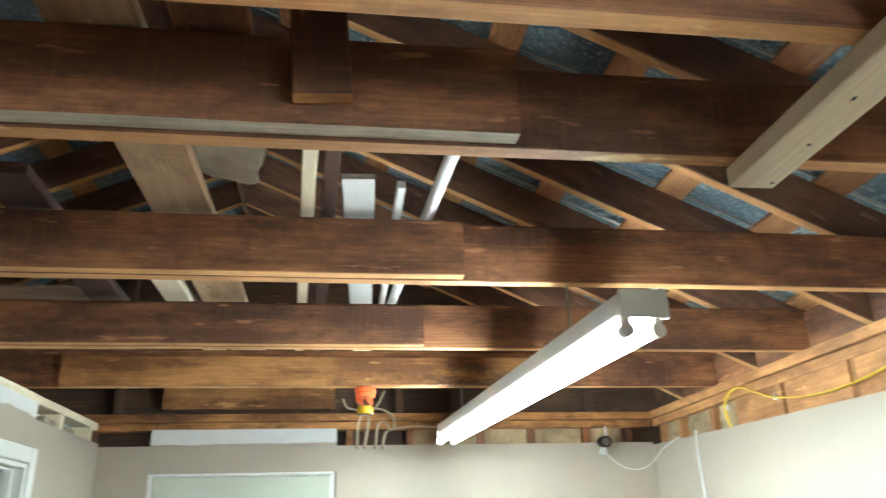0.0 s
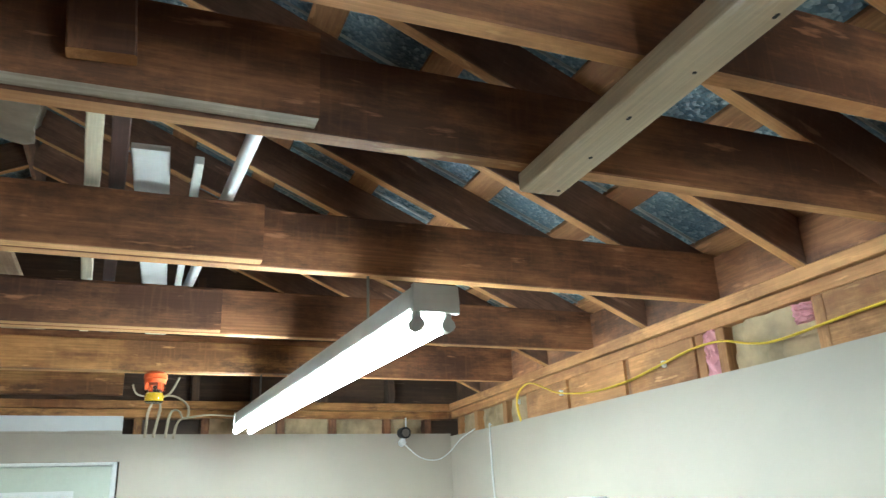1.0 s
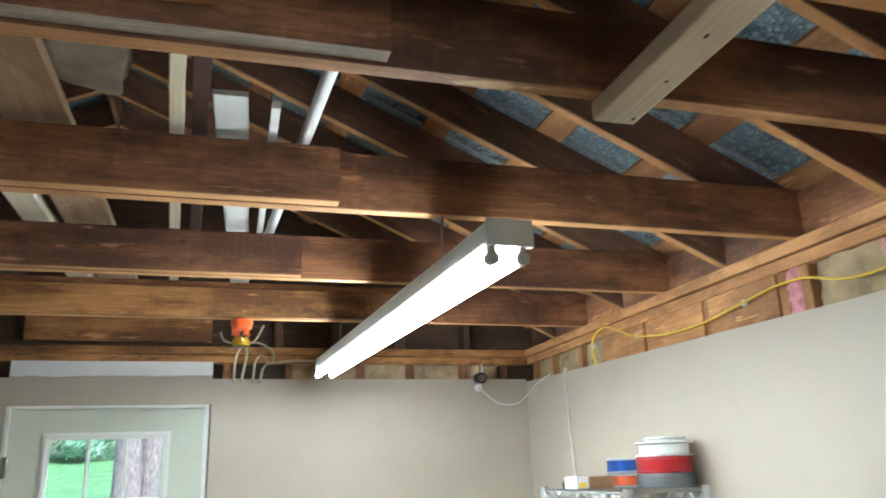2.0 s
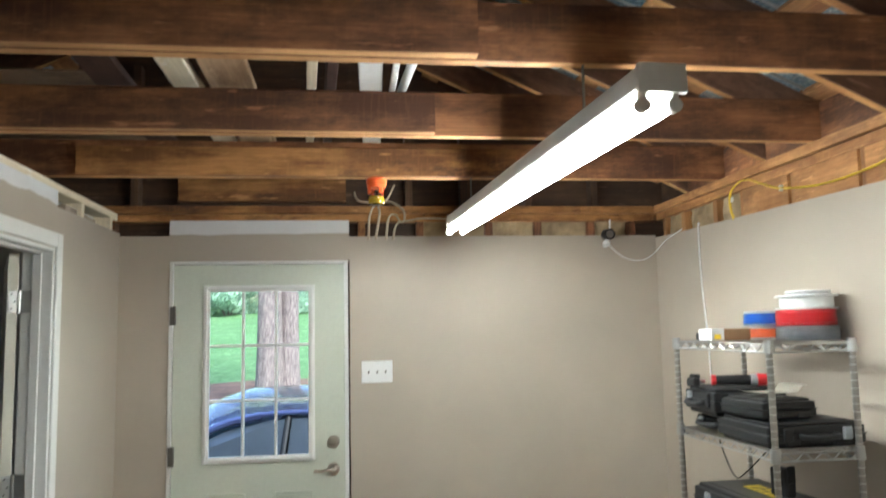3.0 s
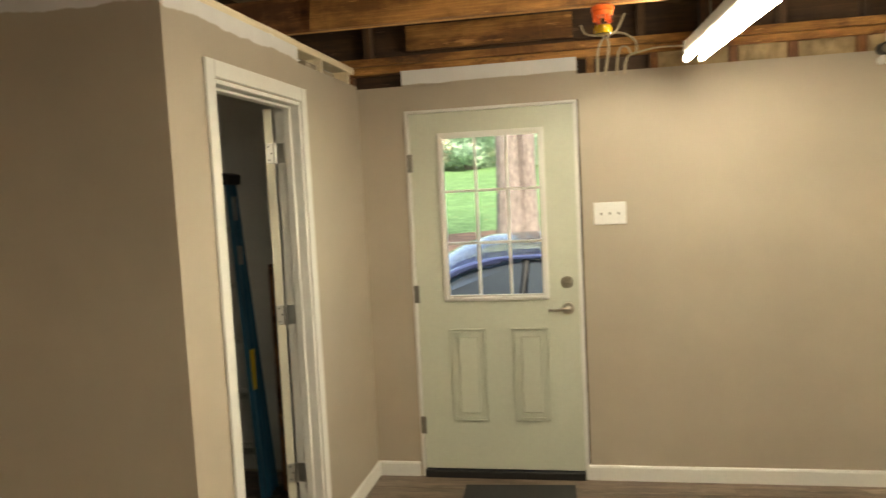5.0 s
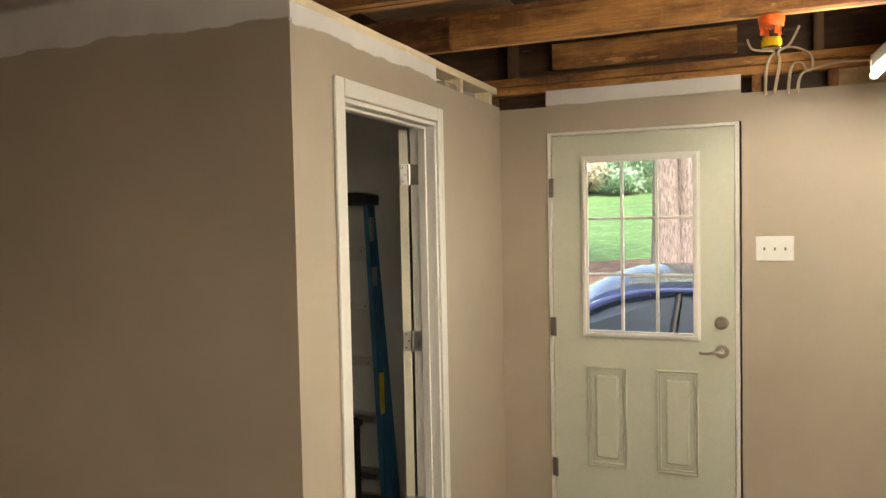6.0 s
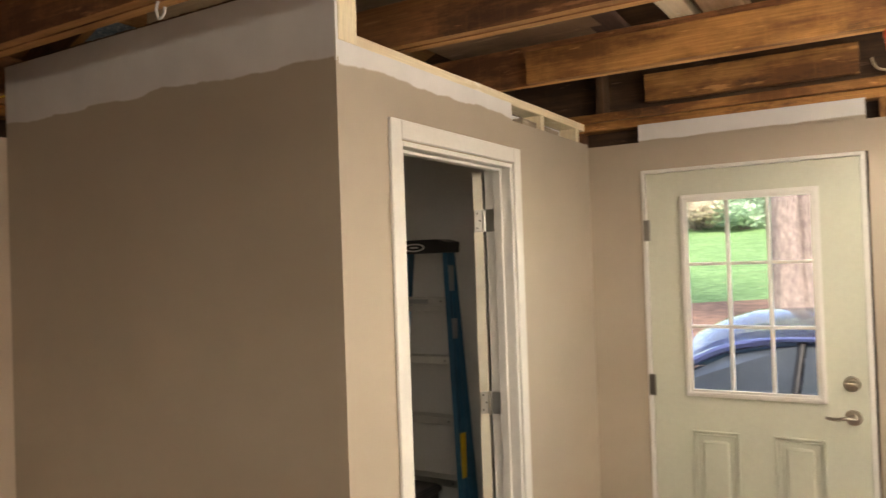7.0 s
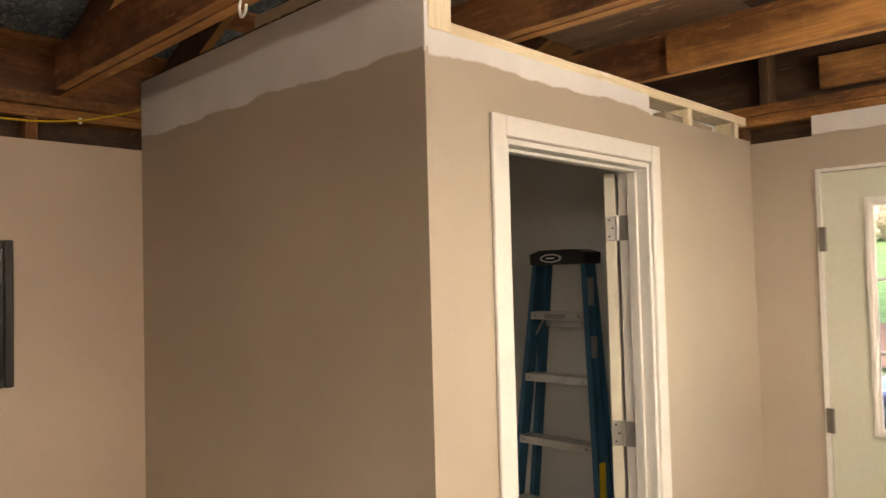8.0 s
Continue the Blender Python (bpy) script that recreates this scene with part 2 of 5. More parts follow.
M_PARCEL = plain("dusty_wrapping_film", (0.34, 0.28, 0.21), 0.35, vary=0.45, scale=14, grain=45, relief=1.0)
# pale base puts the white sky's reflection into the dark blue roof
M_ROOF_REFLECT = plain("roof_paint_with_sky_reflection", (0.52, 0.54, 0.62), 0.07, 0.85, 0.1, coat=1.0, relief=0.02)
M_DARKBOARD = wood("dark_stained_board", (0.045, 0.022, 0.017), (0.10, 0.048, 0.034), stain_amount=0.3, spread=0.15, streak=0.3)
M_TYRE = plain("tyre_rubber", (0.02, 0.02, 0.02), 0.85)
M_ASPHALT = plain("asphalt", (0.055, 0.053, 0.05), 0.9, vary=0.4, scale=3, grain=90, relief=1.0)


def floor_wood():
    m = wood("dark_laminate", (0.105, 0.075, 0.056), (0.26, 0.19, 0.145), 0.38, (0.05, 0.035, 0.028), 0.5, 1.6, 0.22)
    return m


def lawn_material():
    m, nt, b = nodes_of("lawn")
    g = ramp(nt, tex_noise(nt, 1.1, 8, shift=False, rough=0.7), 0.38, 0.62, (0.060, 0.135, 0.045), (0.125, 0.235, 0.09))
    f = tex_noise(nt, 5, 7, shift=False, rough=0.75)
    c = mixc(nt, ramp(nt, f, 0.42, 0.58), (0.045, 0.115, 0.032), g)
    litter = ramp(nt, tex_noise(nt, 1.6, 8, shift=False, rough=0.75), 0.62, 0.68)
    c = mixc(nt, litter, c, (0.20, 0.15, 0.07))
    nt.links.new(c, b.inputs["Base Color"])
    b.inputs["Roughness"].default_value = 0.9
    bump(nt, b, f, 1.0, 0.05)
    return m


def bark_material():
    m, nt, b = nodes_of("bark")
    r = tex_noise(nt, 17, 7, (3.0, 3.0, 0.5), shift=False, rough=0.7)
    c = ramp(nt, r, 0.40, 0.60, (0.115, 0.092, 0.094), (0.29, 0.242, 0.236))
    nt.links.new(c, b.inputs["Base Color"])
    b.inputs["Roughness"].default_value = 0.95
    bump(nt, b, r, 1.0, 0.06)
    return m


M_FLOOR = floor_wood()
M_LAWN = lawn_material()
M_BARK = bark_material()
M_MULCH = plain("leaf_mulch", (0.15, 0.085, 0.06), 0.95, vary=0.7, scale=4, grain=50, relief=1.0)

# ---- mesh helpers ----


def bx(bm, x0, x1, y0, y1, z0, z1, r=0.0, seg=1):
    """A box, with rounded edges where r is given."""
    v = [bm.verts.new((x, y, z)) for x in (x0, x1) for y in (y0, y1) for z in (z0, z1)]
    fs = [bm.faces.new([v[i] for i in q]) for q in ((0, 1, 3, 2), (4, 6, 7, 5), (0, 4, 5, 1), (2, 3, 7, 6), (0, 2, 6, 4), (1, 5, 7, 3))]
    if r > 0:
        es = list({e for f in fs for e in f.edges})
        bmesh.ops.bevel(bm, geom=es, offset=r, segments=seg, affect="EDGES", profile=0.5)
    return bm


def cyl(bm, p, q, r, n=16, r2=None, cap=True):
    """A round bar from p to q."""
    p, q = Vector(p), Vector(q)
    r2 = r if r2 is None else r2
    rot = (q - p).to_track_quat("Z", "Y").to_matrix()
    a, b = [], []
    for i in range(n):
        t = 2 * math.pi * i / n
        d = Vector((math.cos(t), math.sin(t), 0))
        a.append(bm.verts.new(p + rot @ (d * r)))
        b.append(bm.verts.new(q + rot @ (d * r2)))
    for i in range(n):
        bm.faces.new((a[i], a[(i + 1) % n], b[(i + 1) % n], b[i]))
    if cap:
        bm.faces.new(a[::-1])
        bm.faces.new(b)
    return bm


def lathe(bm, profile, n=24, at=(0, 0, 0)):
    """A turned body about the z axis from (radius, height) pairs."""
    rings = []
    for r, z in profile:
        rings.append([bm.verts.new((at[0] + r * math.cos(2 * math.pi * i / n), at[1] + r * math.sin(2 * math.pi * i / n), at[2] + z)) for i in range(n)])
    for u, w in zip(rings, rings[1:]):
        for i in range(n):
            bm.faces.new((u[i], u[(i + 1) % n], w[(i + 1) % n], w[i]))
    bm.faces.new(rings[0][::-1])
    bm.faces.new(rings[-1])
    return bm


def smooth_line(pts, steps=8):
    pts = [Vector(p) for p in pts]
    out = []
    for i in range(len(pts) - 1):
        a, b, c, d = pts[max(i - 1, 0)], pts[i], pts[i + 1], pts[min(i + 2, len(pts) - 1)]
        for k in range(steps):
            t = k / steps
            out.append(0.5 * ((2 * b) + (c - a) * t + (2 * a - 5 * b + 4 * c - d) * t * t + (3 * b - a - 3 * c + d) * t ** 3))
    return out + [pts[-1]]


def sweep(bm, pts, r, n=8, smooth=True, flat=1.0):
    """A cable along the points."""
    line = smooth_line(pts) if smooth else [Vector(p) for p in pts]
    rings = []
    for i, p in enumerate(line):
        d = (line[min(i + 1, len(line) - 1)] - line[max(i - 1, 0)]).normalized()
        side = d.cross(Vector((0.13, 0.31, 0.94))).normalized()
        up = side.cross(d)
        rings.append([bm.verts.new(p + side * (r * math.cos(2 * math.pi * k / n)) + up * (r * flat * math.sin(2 * math.pi * k / n))) for k in range(n)])
    for u, w in zip(rings, rings[1:]):
        for k in range(n):
            bm.faces.new((u[k], u[(k + 1) % n], w[(k + 1) % n], w[k]))
    bm.faces.new(rings[0][::-1])
    bm.faces.new(rings[-1])
    return bm


def mesh_of(name, bm, mat, smooth=False):
    me = bpy.data.meshes.new(name)
    bmesh.ops.recalc_face_normals(bm, faces=bm.faces[:])
    if smooth:
        for f in bm.faces:
            f.smooth = True
    bm.to_mesh(me)
    bm.free()
    me.materials.append(mat)
    return me


def part(name, bm, mat, parent=None, label="", smooth=False):
    """Links a bmesh as one mesh object, under its thing where one is given."""
    ob = new(name, mesh_of(name, bm, mat, smooth))
    if smooth:
        try:
            ob.data.set_sharp_from_angle(angle=radians(40))
        except AttributeError:
            pass
    if parent:
        ob.parent = parent
    if label:
        ob["label"] = label
    return ob


def thing(name, label, category, at=(0, 0, 0), rz=0.0, group="", kind=""):
    ob = new(name)
    ob.empty_display_size = 0.05
    ob.matrix_basis = pose(*at, 0, 0, rz)
    return tagged(ob, label, category, group, kind)


def structure(name, bm, mat, label, category, smooth=False):
    return tagged(part(name, bm, mat, None, "", smooth), label, category, "", "structure")


def board_mesh(length, depth, thick, rough=0.0015, cuts=10, r=0.003):
    """Sawn board: length along x, depth along z, thickness along y, edges eased and faces slightly uneven."""
    bm = bmesh.new()
    ring = [(-thick / 2, -depth / 2 + r), (-thick / 2 + r, -depth / 2), (thick / 2 - r, -depth / 2), (thick / 2, -depth / 2 + r),
            (thick / 2, depth / 2 - r), (thick / 2 - r, depth / 2), (-thick / 2 + r, depth / 2), (-thick / 2, depth / 2 - r)]
    rows = []
    for i in range(cuts + 1):
        x = length * (i / cuts - 0.5)
        wy, wz = random.uniform(-rough, rough), random.uniform(-rough, rough)
        rows.append([bm.verts.new((x, y + wy + random.uniform(-rough, rough) * 0.3, z + wz)) for y, z in ring])
    for u, w in zip(rows, rows[1:]):
        for k in range(8):
            bm.faces.new((u[k], u[(k + 1) % 8], w[(k + 1) % 8], w[k]))
    bm.faces.new(rows[0][::-1])
    bm.faces.new(rows[-1])
    return bm


def board(name, p0, p1, depth, thick, mat, label="", category="", group="", kind="", parent=None, up=(0, 0, 1), rough=0.0015, edge=None):
    """A board whose centre line runs from p0 to p1; depth is measured along `up`."""
    p0, p1, up = Vector(p0), Vector(p1), Vector(up)
    x = (p1 - p0).normalized()
    y = up.cross(x).normalized()
    z = x.cross(y)
    ob = part(name, board_mesh((p1 - p0).length, depth, thick, rough), mat, parent)
    m = Matrix((x, y, z)).transposed().to_4x4()
    m.translation = (p0 + p1) / 2
    ob.matrix_basis = m
    # only faces turned down take the edge material
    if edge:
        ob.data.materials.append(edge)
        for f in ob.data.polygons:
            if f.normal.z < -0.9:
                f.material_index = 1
    return tagged(ob, label, category, group, kind)

# ---- the room: plan ----
XR, XL, YB = 2.755, -1.895, -8.6          # right wall, left wall, wall behind the camera
CX, CY = -0.265, -2.0                    # closet corner
JZ, JD = 2.385, 0.165                      # underside and depth of the joists
SLOPE = 0.45
XRIDGE = (XR + XL) / 2


def rafter_z(x):
    """Underside of the rafters."""
    return 2.415 + SLOPE * ((XR - x) if x > XRIDGE else (x - XL))


# floor
structure("floor", bx(bmesh.new(), XL - 0.15, XR + 0.15, YB - 0.1, 0.16, -0.14, -0.032), M_SHEATH, "subfloor under dark laminate planks", "floor")

# back wall: board with the door opening, then framing and sheathing behind it
DX0, DX1, DZ = 0.012, 0.940, 2.064
bm = bmesh.new()
bx(bm, XL, DX0 - 0.013, 0.0, 0.013, -0.02, 2.217)
bx(bm, DX1 + 0.0215, XR, 0.0, 0.013, -0.02, 2.211)
bx(bm, DX0 - 0.013, DX1 + 0.0215, 0.0, 0.013, DZ + 0.014, 2.217)
structure("wall_north", bm, M_WALL, "taupe painted plasterboard wall with an outside door", "wall")
structure("wall_patch", bx(bmesh.new(), -0.007, 0.96, 0.0, 0.013, 2.217, 2.302, 0.001), M_PATCH, "unpainted white plasterboard strip above the door", "wall patch")
bm = bmesh.new()
bx(bm, XL - 0.12, DX0, 0.11, 0.15, -0.12, 2.41)
bx(bm, DX1, XR + 0.12, 0.11, 0.15, -0.12, 2.41)
bx(bm, DX0, DX1, 0.11, 0.15, DZ, 2.41)
v = [bm.verts.new((x, y, z)) for y in (0.11, 0.15) for x, z in ((XL - 0.12, 2.41), (XR + 0.12, 2.41), (XR + 0.12, 2.56), (XRIDGE, 3.665), (XL - 0.12, 2.56))]
bm.faces.new(v[:5])
bm.faces.new(v[5:][::-1])
for i in range(5):
    bm.faces.new((v[i], v[(i + 1) % 5], v[5 + (i + 1) % 5], v[5 + i]))
structure("wall_sheathing_north", bm, M_SHEATH, "dark old sheathing boards of the gable end", "gable wall")

# right wall, left wall, wall behind
bm = bmesh.new()
edge = [(0.0, -0.02), (0.0, 2.196), (-0.9, 2.176), (-2.5, 2.143), (YB, 2.13), (YB, -0.02)]
near = [bm.verts.new((XR, y, z)) for y, z in edge]
back = [bm.verts.new((XR + 0.013, y, z)) for y, z in edge]
bm.faces.new(near)
bm.faces.new(back[::-1])
for i in range(6):
    bm.faces.new((near[i], near[(i + 1) % 6], back[(i + 1) % 6], back[i]))
structure("wall_east", bm, M_WALL, "taupe painted plasterboard wall behind the wire shelf", "wall")
structure("wall_sheathing_east", bx(bmesh.new(), XR + 0.10, XR + 0.14, YB - 0.1, 0.15, -0.12, 2.56), M_SHEATH, "dark sheathing behind the studs", "wall")
structure("wall_west", bx(bmesh.new(), XL - 0.013, XL, YB, 0.0, -0.02, 2.21), M_WALL_W, "beige plasterboard wall with a framed picture, lamplight put into its paint", "wall")
structure("wall_sheathing_west", bx(bmesh.new(), XL - 0.14, XL - 0.10, YB - 0.1, 0.15, -0.12, 2.56), M_SHEATH, "dark sheathing behind the studs", "wall")
bm = bmesh.new()
bx(bm, XL - 0.14, XR + 0.14, YB - 0.1, YB, -0.12, 2.41)
v = [bm.verts.new((x, y, z)) for y in (YB - 0.1, YB) for x, z in ((XL - 0.12, 2.41), (XR + 0.12, 2.41), (XR + 0.12, 2.56), (XRIDGE, 3.665), (XL - 0.12, 2.56))]
bm.faces.new(v[:5])
bm.faces.new(v[5:][::-1])
for i in range(5):
    bm.faces.new((v[i], v[(i + 1) % 5], v[5 + (i + 1) % 5], v[5 + i]))
structure("wall_south", bm, M_WALL, "plain taupe wall closing the room", "wall")

# wall framing seen above the board edge
KIND = dict(kind="structure")


def plates(name, p0, p1, inward, tone):
    """Doubled top plate along a wall; the upper one stands slightly proud."""
    off = Vector(inward)
    a, b = Vector(p0), Vector(p1)
    board(name, a + Vector((0, 0, 2.363)) - off * 0.045, b + Vector((0, 0, 2.363)) - off * 0.045, 0.042, 0.09, tone, "upper top plate of orange old timber", "top plate", **KIND)
    board(name, a + Vector((0, 0, 2.318)) - off * 0.055, b + Vector((0, 0, 2.318)) - off * 0.055, 0.042, 0.085, tone, "lower top plate of orange old timber", "top plate", **KIND)


plates("top_plate", (XL, 0, 0), (XR + 0.09, 0, 0), (0, -1, 0), M_AGED)
plates("top_plate", (XR, 0.0, 0), (XR, YB, 0), (-1, 0, 0), M_PLATE)
plates("top_plate", (XL, YB, 0), (XL, 0.0, 0), (1, 0, 0), M_AGED)


def stud(x, y, turned, tone, z1=2.295):
    p = Vector((x, y, 0))
    board("wall_stud", p, p + Vector((0, 0, z1)), 0.042, 0.085, tone, "rough old wall stud above the plasterboard edge", "stud", "wall studs", "structure",
          up=(0, 1, 0) if turned else (1, 0, 0))


for x in (1.03, 1.36, 1.76, 2.05, 2.37, 2.62):
    stud(x, 0.058, False, M_OLD if x > 1.2 else M_AGED)
for x in (-0.32, -0.9, -1.5):
    stud(x, 0.058, False, M_OLD)
for y in (-0.1, -0.34, -0.70, -0.96, -1.36, -1.79, -2.20, -2.30, -2.70, -3.3, -3.7, -4.1):
    stud(XR + 0.058, y, True, M_PLATE)
for y in (-0.4, -0.9, -1.4, -1.9, -2.4, -2.9, -3.4):
    stud(XL - 0.058, y, True, M_OLD)


def batt(x0, x1, y0, y1, z0, z1, axis, mat, label):
    """Insulation batt with a puffed, creased paper face towards the room."""
    bm = bmesh.new()
    nu, nz = 30, 18
    g = []
    for i in range(nu + 1):
        col = []
        for j in range(nz + 1):
            u, w = i / nu, j / nz
            puff = 0.022 * (math.sin(math.pi * u) * (0.5 + 0.5 * math.sin(math.pi * w))) + 0.016 * noise.noise(Vector((x0 * 9 + u * 4, y0 * 7 + u * 3, w * 5))) + 0.016 * abs(noise.noise(Vector((y0 * 5 + u * 9 + w * 3, x0 * 3, w * 8 - u * 2))))
            if axis == "y":
                col.append(bm.verts.new((x0 + (x1 - x0) * u, y0 - puff, z0 + (z1 - z0) * w)))
            else:
                col.append(bm.verts.new((x0 - puff, y0 + (y1 - y0) * u, z0 + (z1 - z0) * w)))
        g.append(col)
    for i in range(nu):
        for j in range(nz):
            bm.faces.new((g[i][j], g[i + 1][j], g[i + 1][j + 1], g[i][j + 1]))
    r = bmesh.ops.extrude_face_region(bm, geom=bm.faces[:])
    d = Vector((0, 0.045, 0)) if axis == "y" else Vector((0.045, 0, 0))
    bmesh.ops.translate(bm, verts=[e for e in r["geom"] if isinstance(e, bmesh.types.BMVert)], vec=d)
    return tagged(part("insulation_batt", bm, mat, None, "", True), label, "insulation", "insulation batts in the wall", "structure")


KR = "tan kraft-paper faced insulation batt between studs"
for x0, x1 in ((1.385, 1.735), (1.785, 2.025), (2.075, 2.345), (2.395, 2.59), (-0.87, -0.35)):
    batt(x0, x1, 0.052, 0.052, 2.0, 2.297, "y", M_KRAFT, KR)
for y0, y1 in ((-0.32, -0.12), (-0.67, -0.37), (-0.93, -0.73), (-2.67, -2.33)):
    batt(XR + 0.05, 0, y0, y1, 2.0, 2.297, "x", M_KRAFT, KR)
batt(XR + 0.028, 0, -2.285, -2.22, 2.135, 2.297, "x", M_PINK, "pink glass-wool tuft bulging between studs")
batt(XR + 0.03, 0, -2.675, -2.60, 2.235, 2.288, "x", M_PINK, "pink glass-wool tuft bulging between studs")
# flat blocking boards filling the stud bays of the right wall
for y0, y1 in ((-1.34, -0.98), (-1.77, -1.38), (-2.18, -1.81), (-3.27, -2.73)):
    board("blocking_board", (XR + 0.02, y0, 2.2), (XR + 0.02, y1, 2.2), 0.19, 0.03, M_PLATE, "orange timber blocking between wall studs", "blocking", "wall blocking", "structure")

# board nailed over the door header, gable studs
board("header_board", (0.030, 0.03, 2.478), (0.944, 0.03, 2.478), 0.135, 0.04, M_AGED, "orange old board fixed over the door", "header board", **KIND)
for x in (-0.20, 1.30, 1.62, 2.0, 2.4):
    board("gable_stud", (x, 0.06, 2.385), (x, 0.06, min(rafter_z(x), 3.5)), 0.042, 0.085, M_SHEATH, "dark vertical stud of the gable end", "stud", "gable studs", "structure", up=(1, 0, 0))

# ---- roof ----
YS = [-0.742 - 0.3825 * k for k in range(-1, 20)]
for y in YS:
    for side, x0 in ((1, XR), (-1, XL)):
        xo = x0 + side * 0.10
        zc = 0.07 / math.cos(math.atan(SLOPE))
        zo = 2.415 - SLOPE * 0.10
        board("rafter", (xo, y, zo + zc), (XRIDGE + side * 0.012, y, rafter_z(XRIDGE) + zc), 0.14, 0.04, M_RAFTER, "dark brown old roof rafter", "rafter", "roof rafters", "structure", edge=M_LIT_EDGE)
        if side > 0:
            zl = (0.14 + 0.018) / math.cos(math.atan(SLOPE))
            board("foil_lip", (xo, y - 0.023, zo + zl), (XRIDGE + 0.02, y - 0.023, rafter_z(XRIDGE) + zl), 0.013, 0.004, M_ALU, "pale folded edge of the roof foil", "foil edge", "folded foil edges", "structure")
for y0, y1 in zip(YS, YS[1:]):
    for side, x0 in ((1, XR), (-1, XL)):
        board("eave_block", (x0 + side * 0.055, y0 - 0.022, 2.463), (x0 + side * 0.055, y1 + 0.022, 2.463), 0.155, 0.04, M_OLD, "brown timber block between rafters at the eave", "blocking", "eave blocks", "structure")
board("ridge_board", (XRIDGE, YB, rafter_z(XRIDGE) + 0.09), (XRIDGE, 0.1, rafter_z(XRIDGE) + 0.09), 0.18, 0.022, M_RAFTER, "dark brown ridge board", "ridge board", **KIND)
ZR = 0.14 / math.cos(math.atan(SLOPE))
for side, x0 in ((1, XR), (-1, XL)):
    for k in range(8):
        x = x0 + side * (0.03 - 0.335 * k)
        if (x - XRIDGE) * side < 0.03:
            continue
        z = 2.415 + SLOPE * abs(x0 - x) * (1 if (x0 - x) * side > 0 else -1) + ZR + 0.013
        board("roof_batten", (x, YB, z), (x, 0.1, z), 0.105, 0.022, M_BATTEN, "orange roof batten across the rafters", "batten", "roof battens", "structure",
              up=(-side, 0, SLOPE))
    bm = bmesh.new()
    prof = []
    nx = 60
    for i in range(nx + 1):
        x = x0 + side * 0.16 + (XRIDGE - x0 - side * 0.16) * i / nx
        z = 2.415 + SLOPE * (x0 - x) * side + ZR + 0.03
        prof.append((x, z))
    a = [[bm.verts.new((x, y, z + h)) for x, z in prof] for y in (YB - 0.1, 0.17) for h in (0.0, 0.02)]
    for i in range(nx):
        bm.faces.new((a[0][i], a[0][i + 1], a[2][i + 1], a[2][i]))
        bm.faces.new((a[1][i], a[3][i], a[3][i + 1], a[1][i + 1]))
    structure("ceiling_east" if side > 0 else "ceiling_west", bm, M_METAL_ROOF, "blue-grey foil underside of the roof between battens", "roof")

# ---- joists and the boards doubled on them ----
JY = (-3.034, -2.291, -1.518, -0.760)
for y in (*JY, -3.41, -4.2, -5.0, -5.8, -6.6, -7.4, -8.2):
    board("ceiling_joist", (XL - 0.09, y, JZ + JD / 2), (XR + 0.05, y, JZ + JD / 2), JD, 0.042, M_OLD, "dark brown old ceiling joist spanning the room", "ceiling joist", "ceiling joists", "structure", edge=M_LIT_EDGE)
board("doubled_joist", (-1.0, JY[0] - 0.044, 2.475), (1.259, JY[0] - 0.044, 2.475), 0.17, 0.044, M_OLD, "dark brown board doubled on a ceiling joist", "ceiling joist", "doubled joists", "structure", edge=M_GREYWOOD)
board("doubled_joist", (-1.8, JY[1] - 0.043, 2.464), (1.283, JY[1] - 0.043, 2.464), 0.155, 0.042, M_OLD, "dark brown board doubled on a ceiling joist", "ceiling joist", "doubled joists", "structure", edge=M_LIT_EDGE)
board("doubled_joist", (-1.8, JY[2] - 0.043, 2.459), (1.262, JY[2] - 0.043, 2.459), 0.145, 0.042, M_OLD, "reddish brown scratched board doubled on a joist", "ceiling joist", "doubled joists", "structure", edge=M_LIT_EDGE)
board("doubled_joist", (-0.22, JY[3] - 0.043, 2.449), (1.95, JY[3] - 0.043, 2.449), 0.13, 0.042, M_AGED, "orange knotty board doubled on a ceiling joist", "ceiling joist", "doubled joists", "structure")
hanger = board("hanger_board", (0.922, JY[0] - 0.086, 2.425), (0.874, JY[0] - 0.083, 3.3), 0.098, 0.03, M_OLD, "dark upright board nailed to a joist", "hanger board", **KIND, up=(1, 0, 0))

# end faces in the same orange, lamp light painted on the lower end
hanger.data.materials.append(M_LIT_EDGE)
for f in hanger.data.polygons:
    if abs(f.normal.x) > 0.9:
        f.material_index = 1

# fresh brace nailed under the joists
brace = board("timber_brace", (1.722, -3.012, JZ - 0.021), (1.695, -5.1, JZ - 0.021), 0.089, 0.04, M_PINE, "new cream pine brace with screw holes under joists", "brace", "", "", up=(1, 0, 0), rough=0.0005)

for k in range(13):
    bm = bmesh.new()
    u, w = -1.02 + 0.095 * k + 0.05 * (k % 3), 0.012 + 0.016 * ((k * 7) % 3 - 1) * (1 if k % 2 else -1)
    cyl(bm, (u, -0.0208, w), (u, 0.0208, w), 0.0035, 10)
    part("screw", bm, M_BLACK, brace)

# ---- closet walls ----
OY0, OY1, OZ = -1.697, -0.900, 2.054      # clear opening in the closet's side wall
bm = bmesh.new()
bx(bm, CX - 0.013, CX, CY + 0.013, OY0, -0.02, 2.302)
bx(bm, CX - 0.013, CX, OY1, 0.0, -0.02, 2.232)
bx(bm, CX - 0.013, CX, OY0, OY1, OZ, 2.302)
for y, z0, z1 in ((OY1, 2.232, 2.302),):
    bx(bm, CX - 0.013, CX, OY1, OY1 + 0.02, z0, z1)
structure("wall_closet_side", bm, M_WALL_CS, "taupe closet wall with bare primed strip above", "wall")
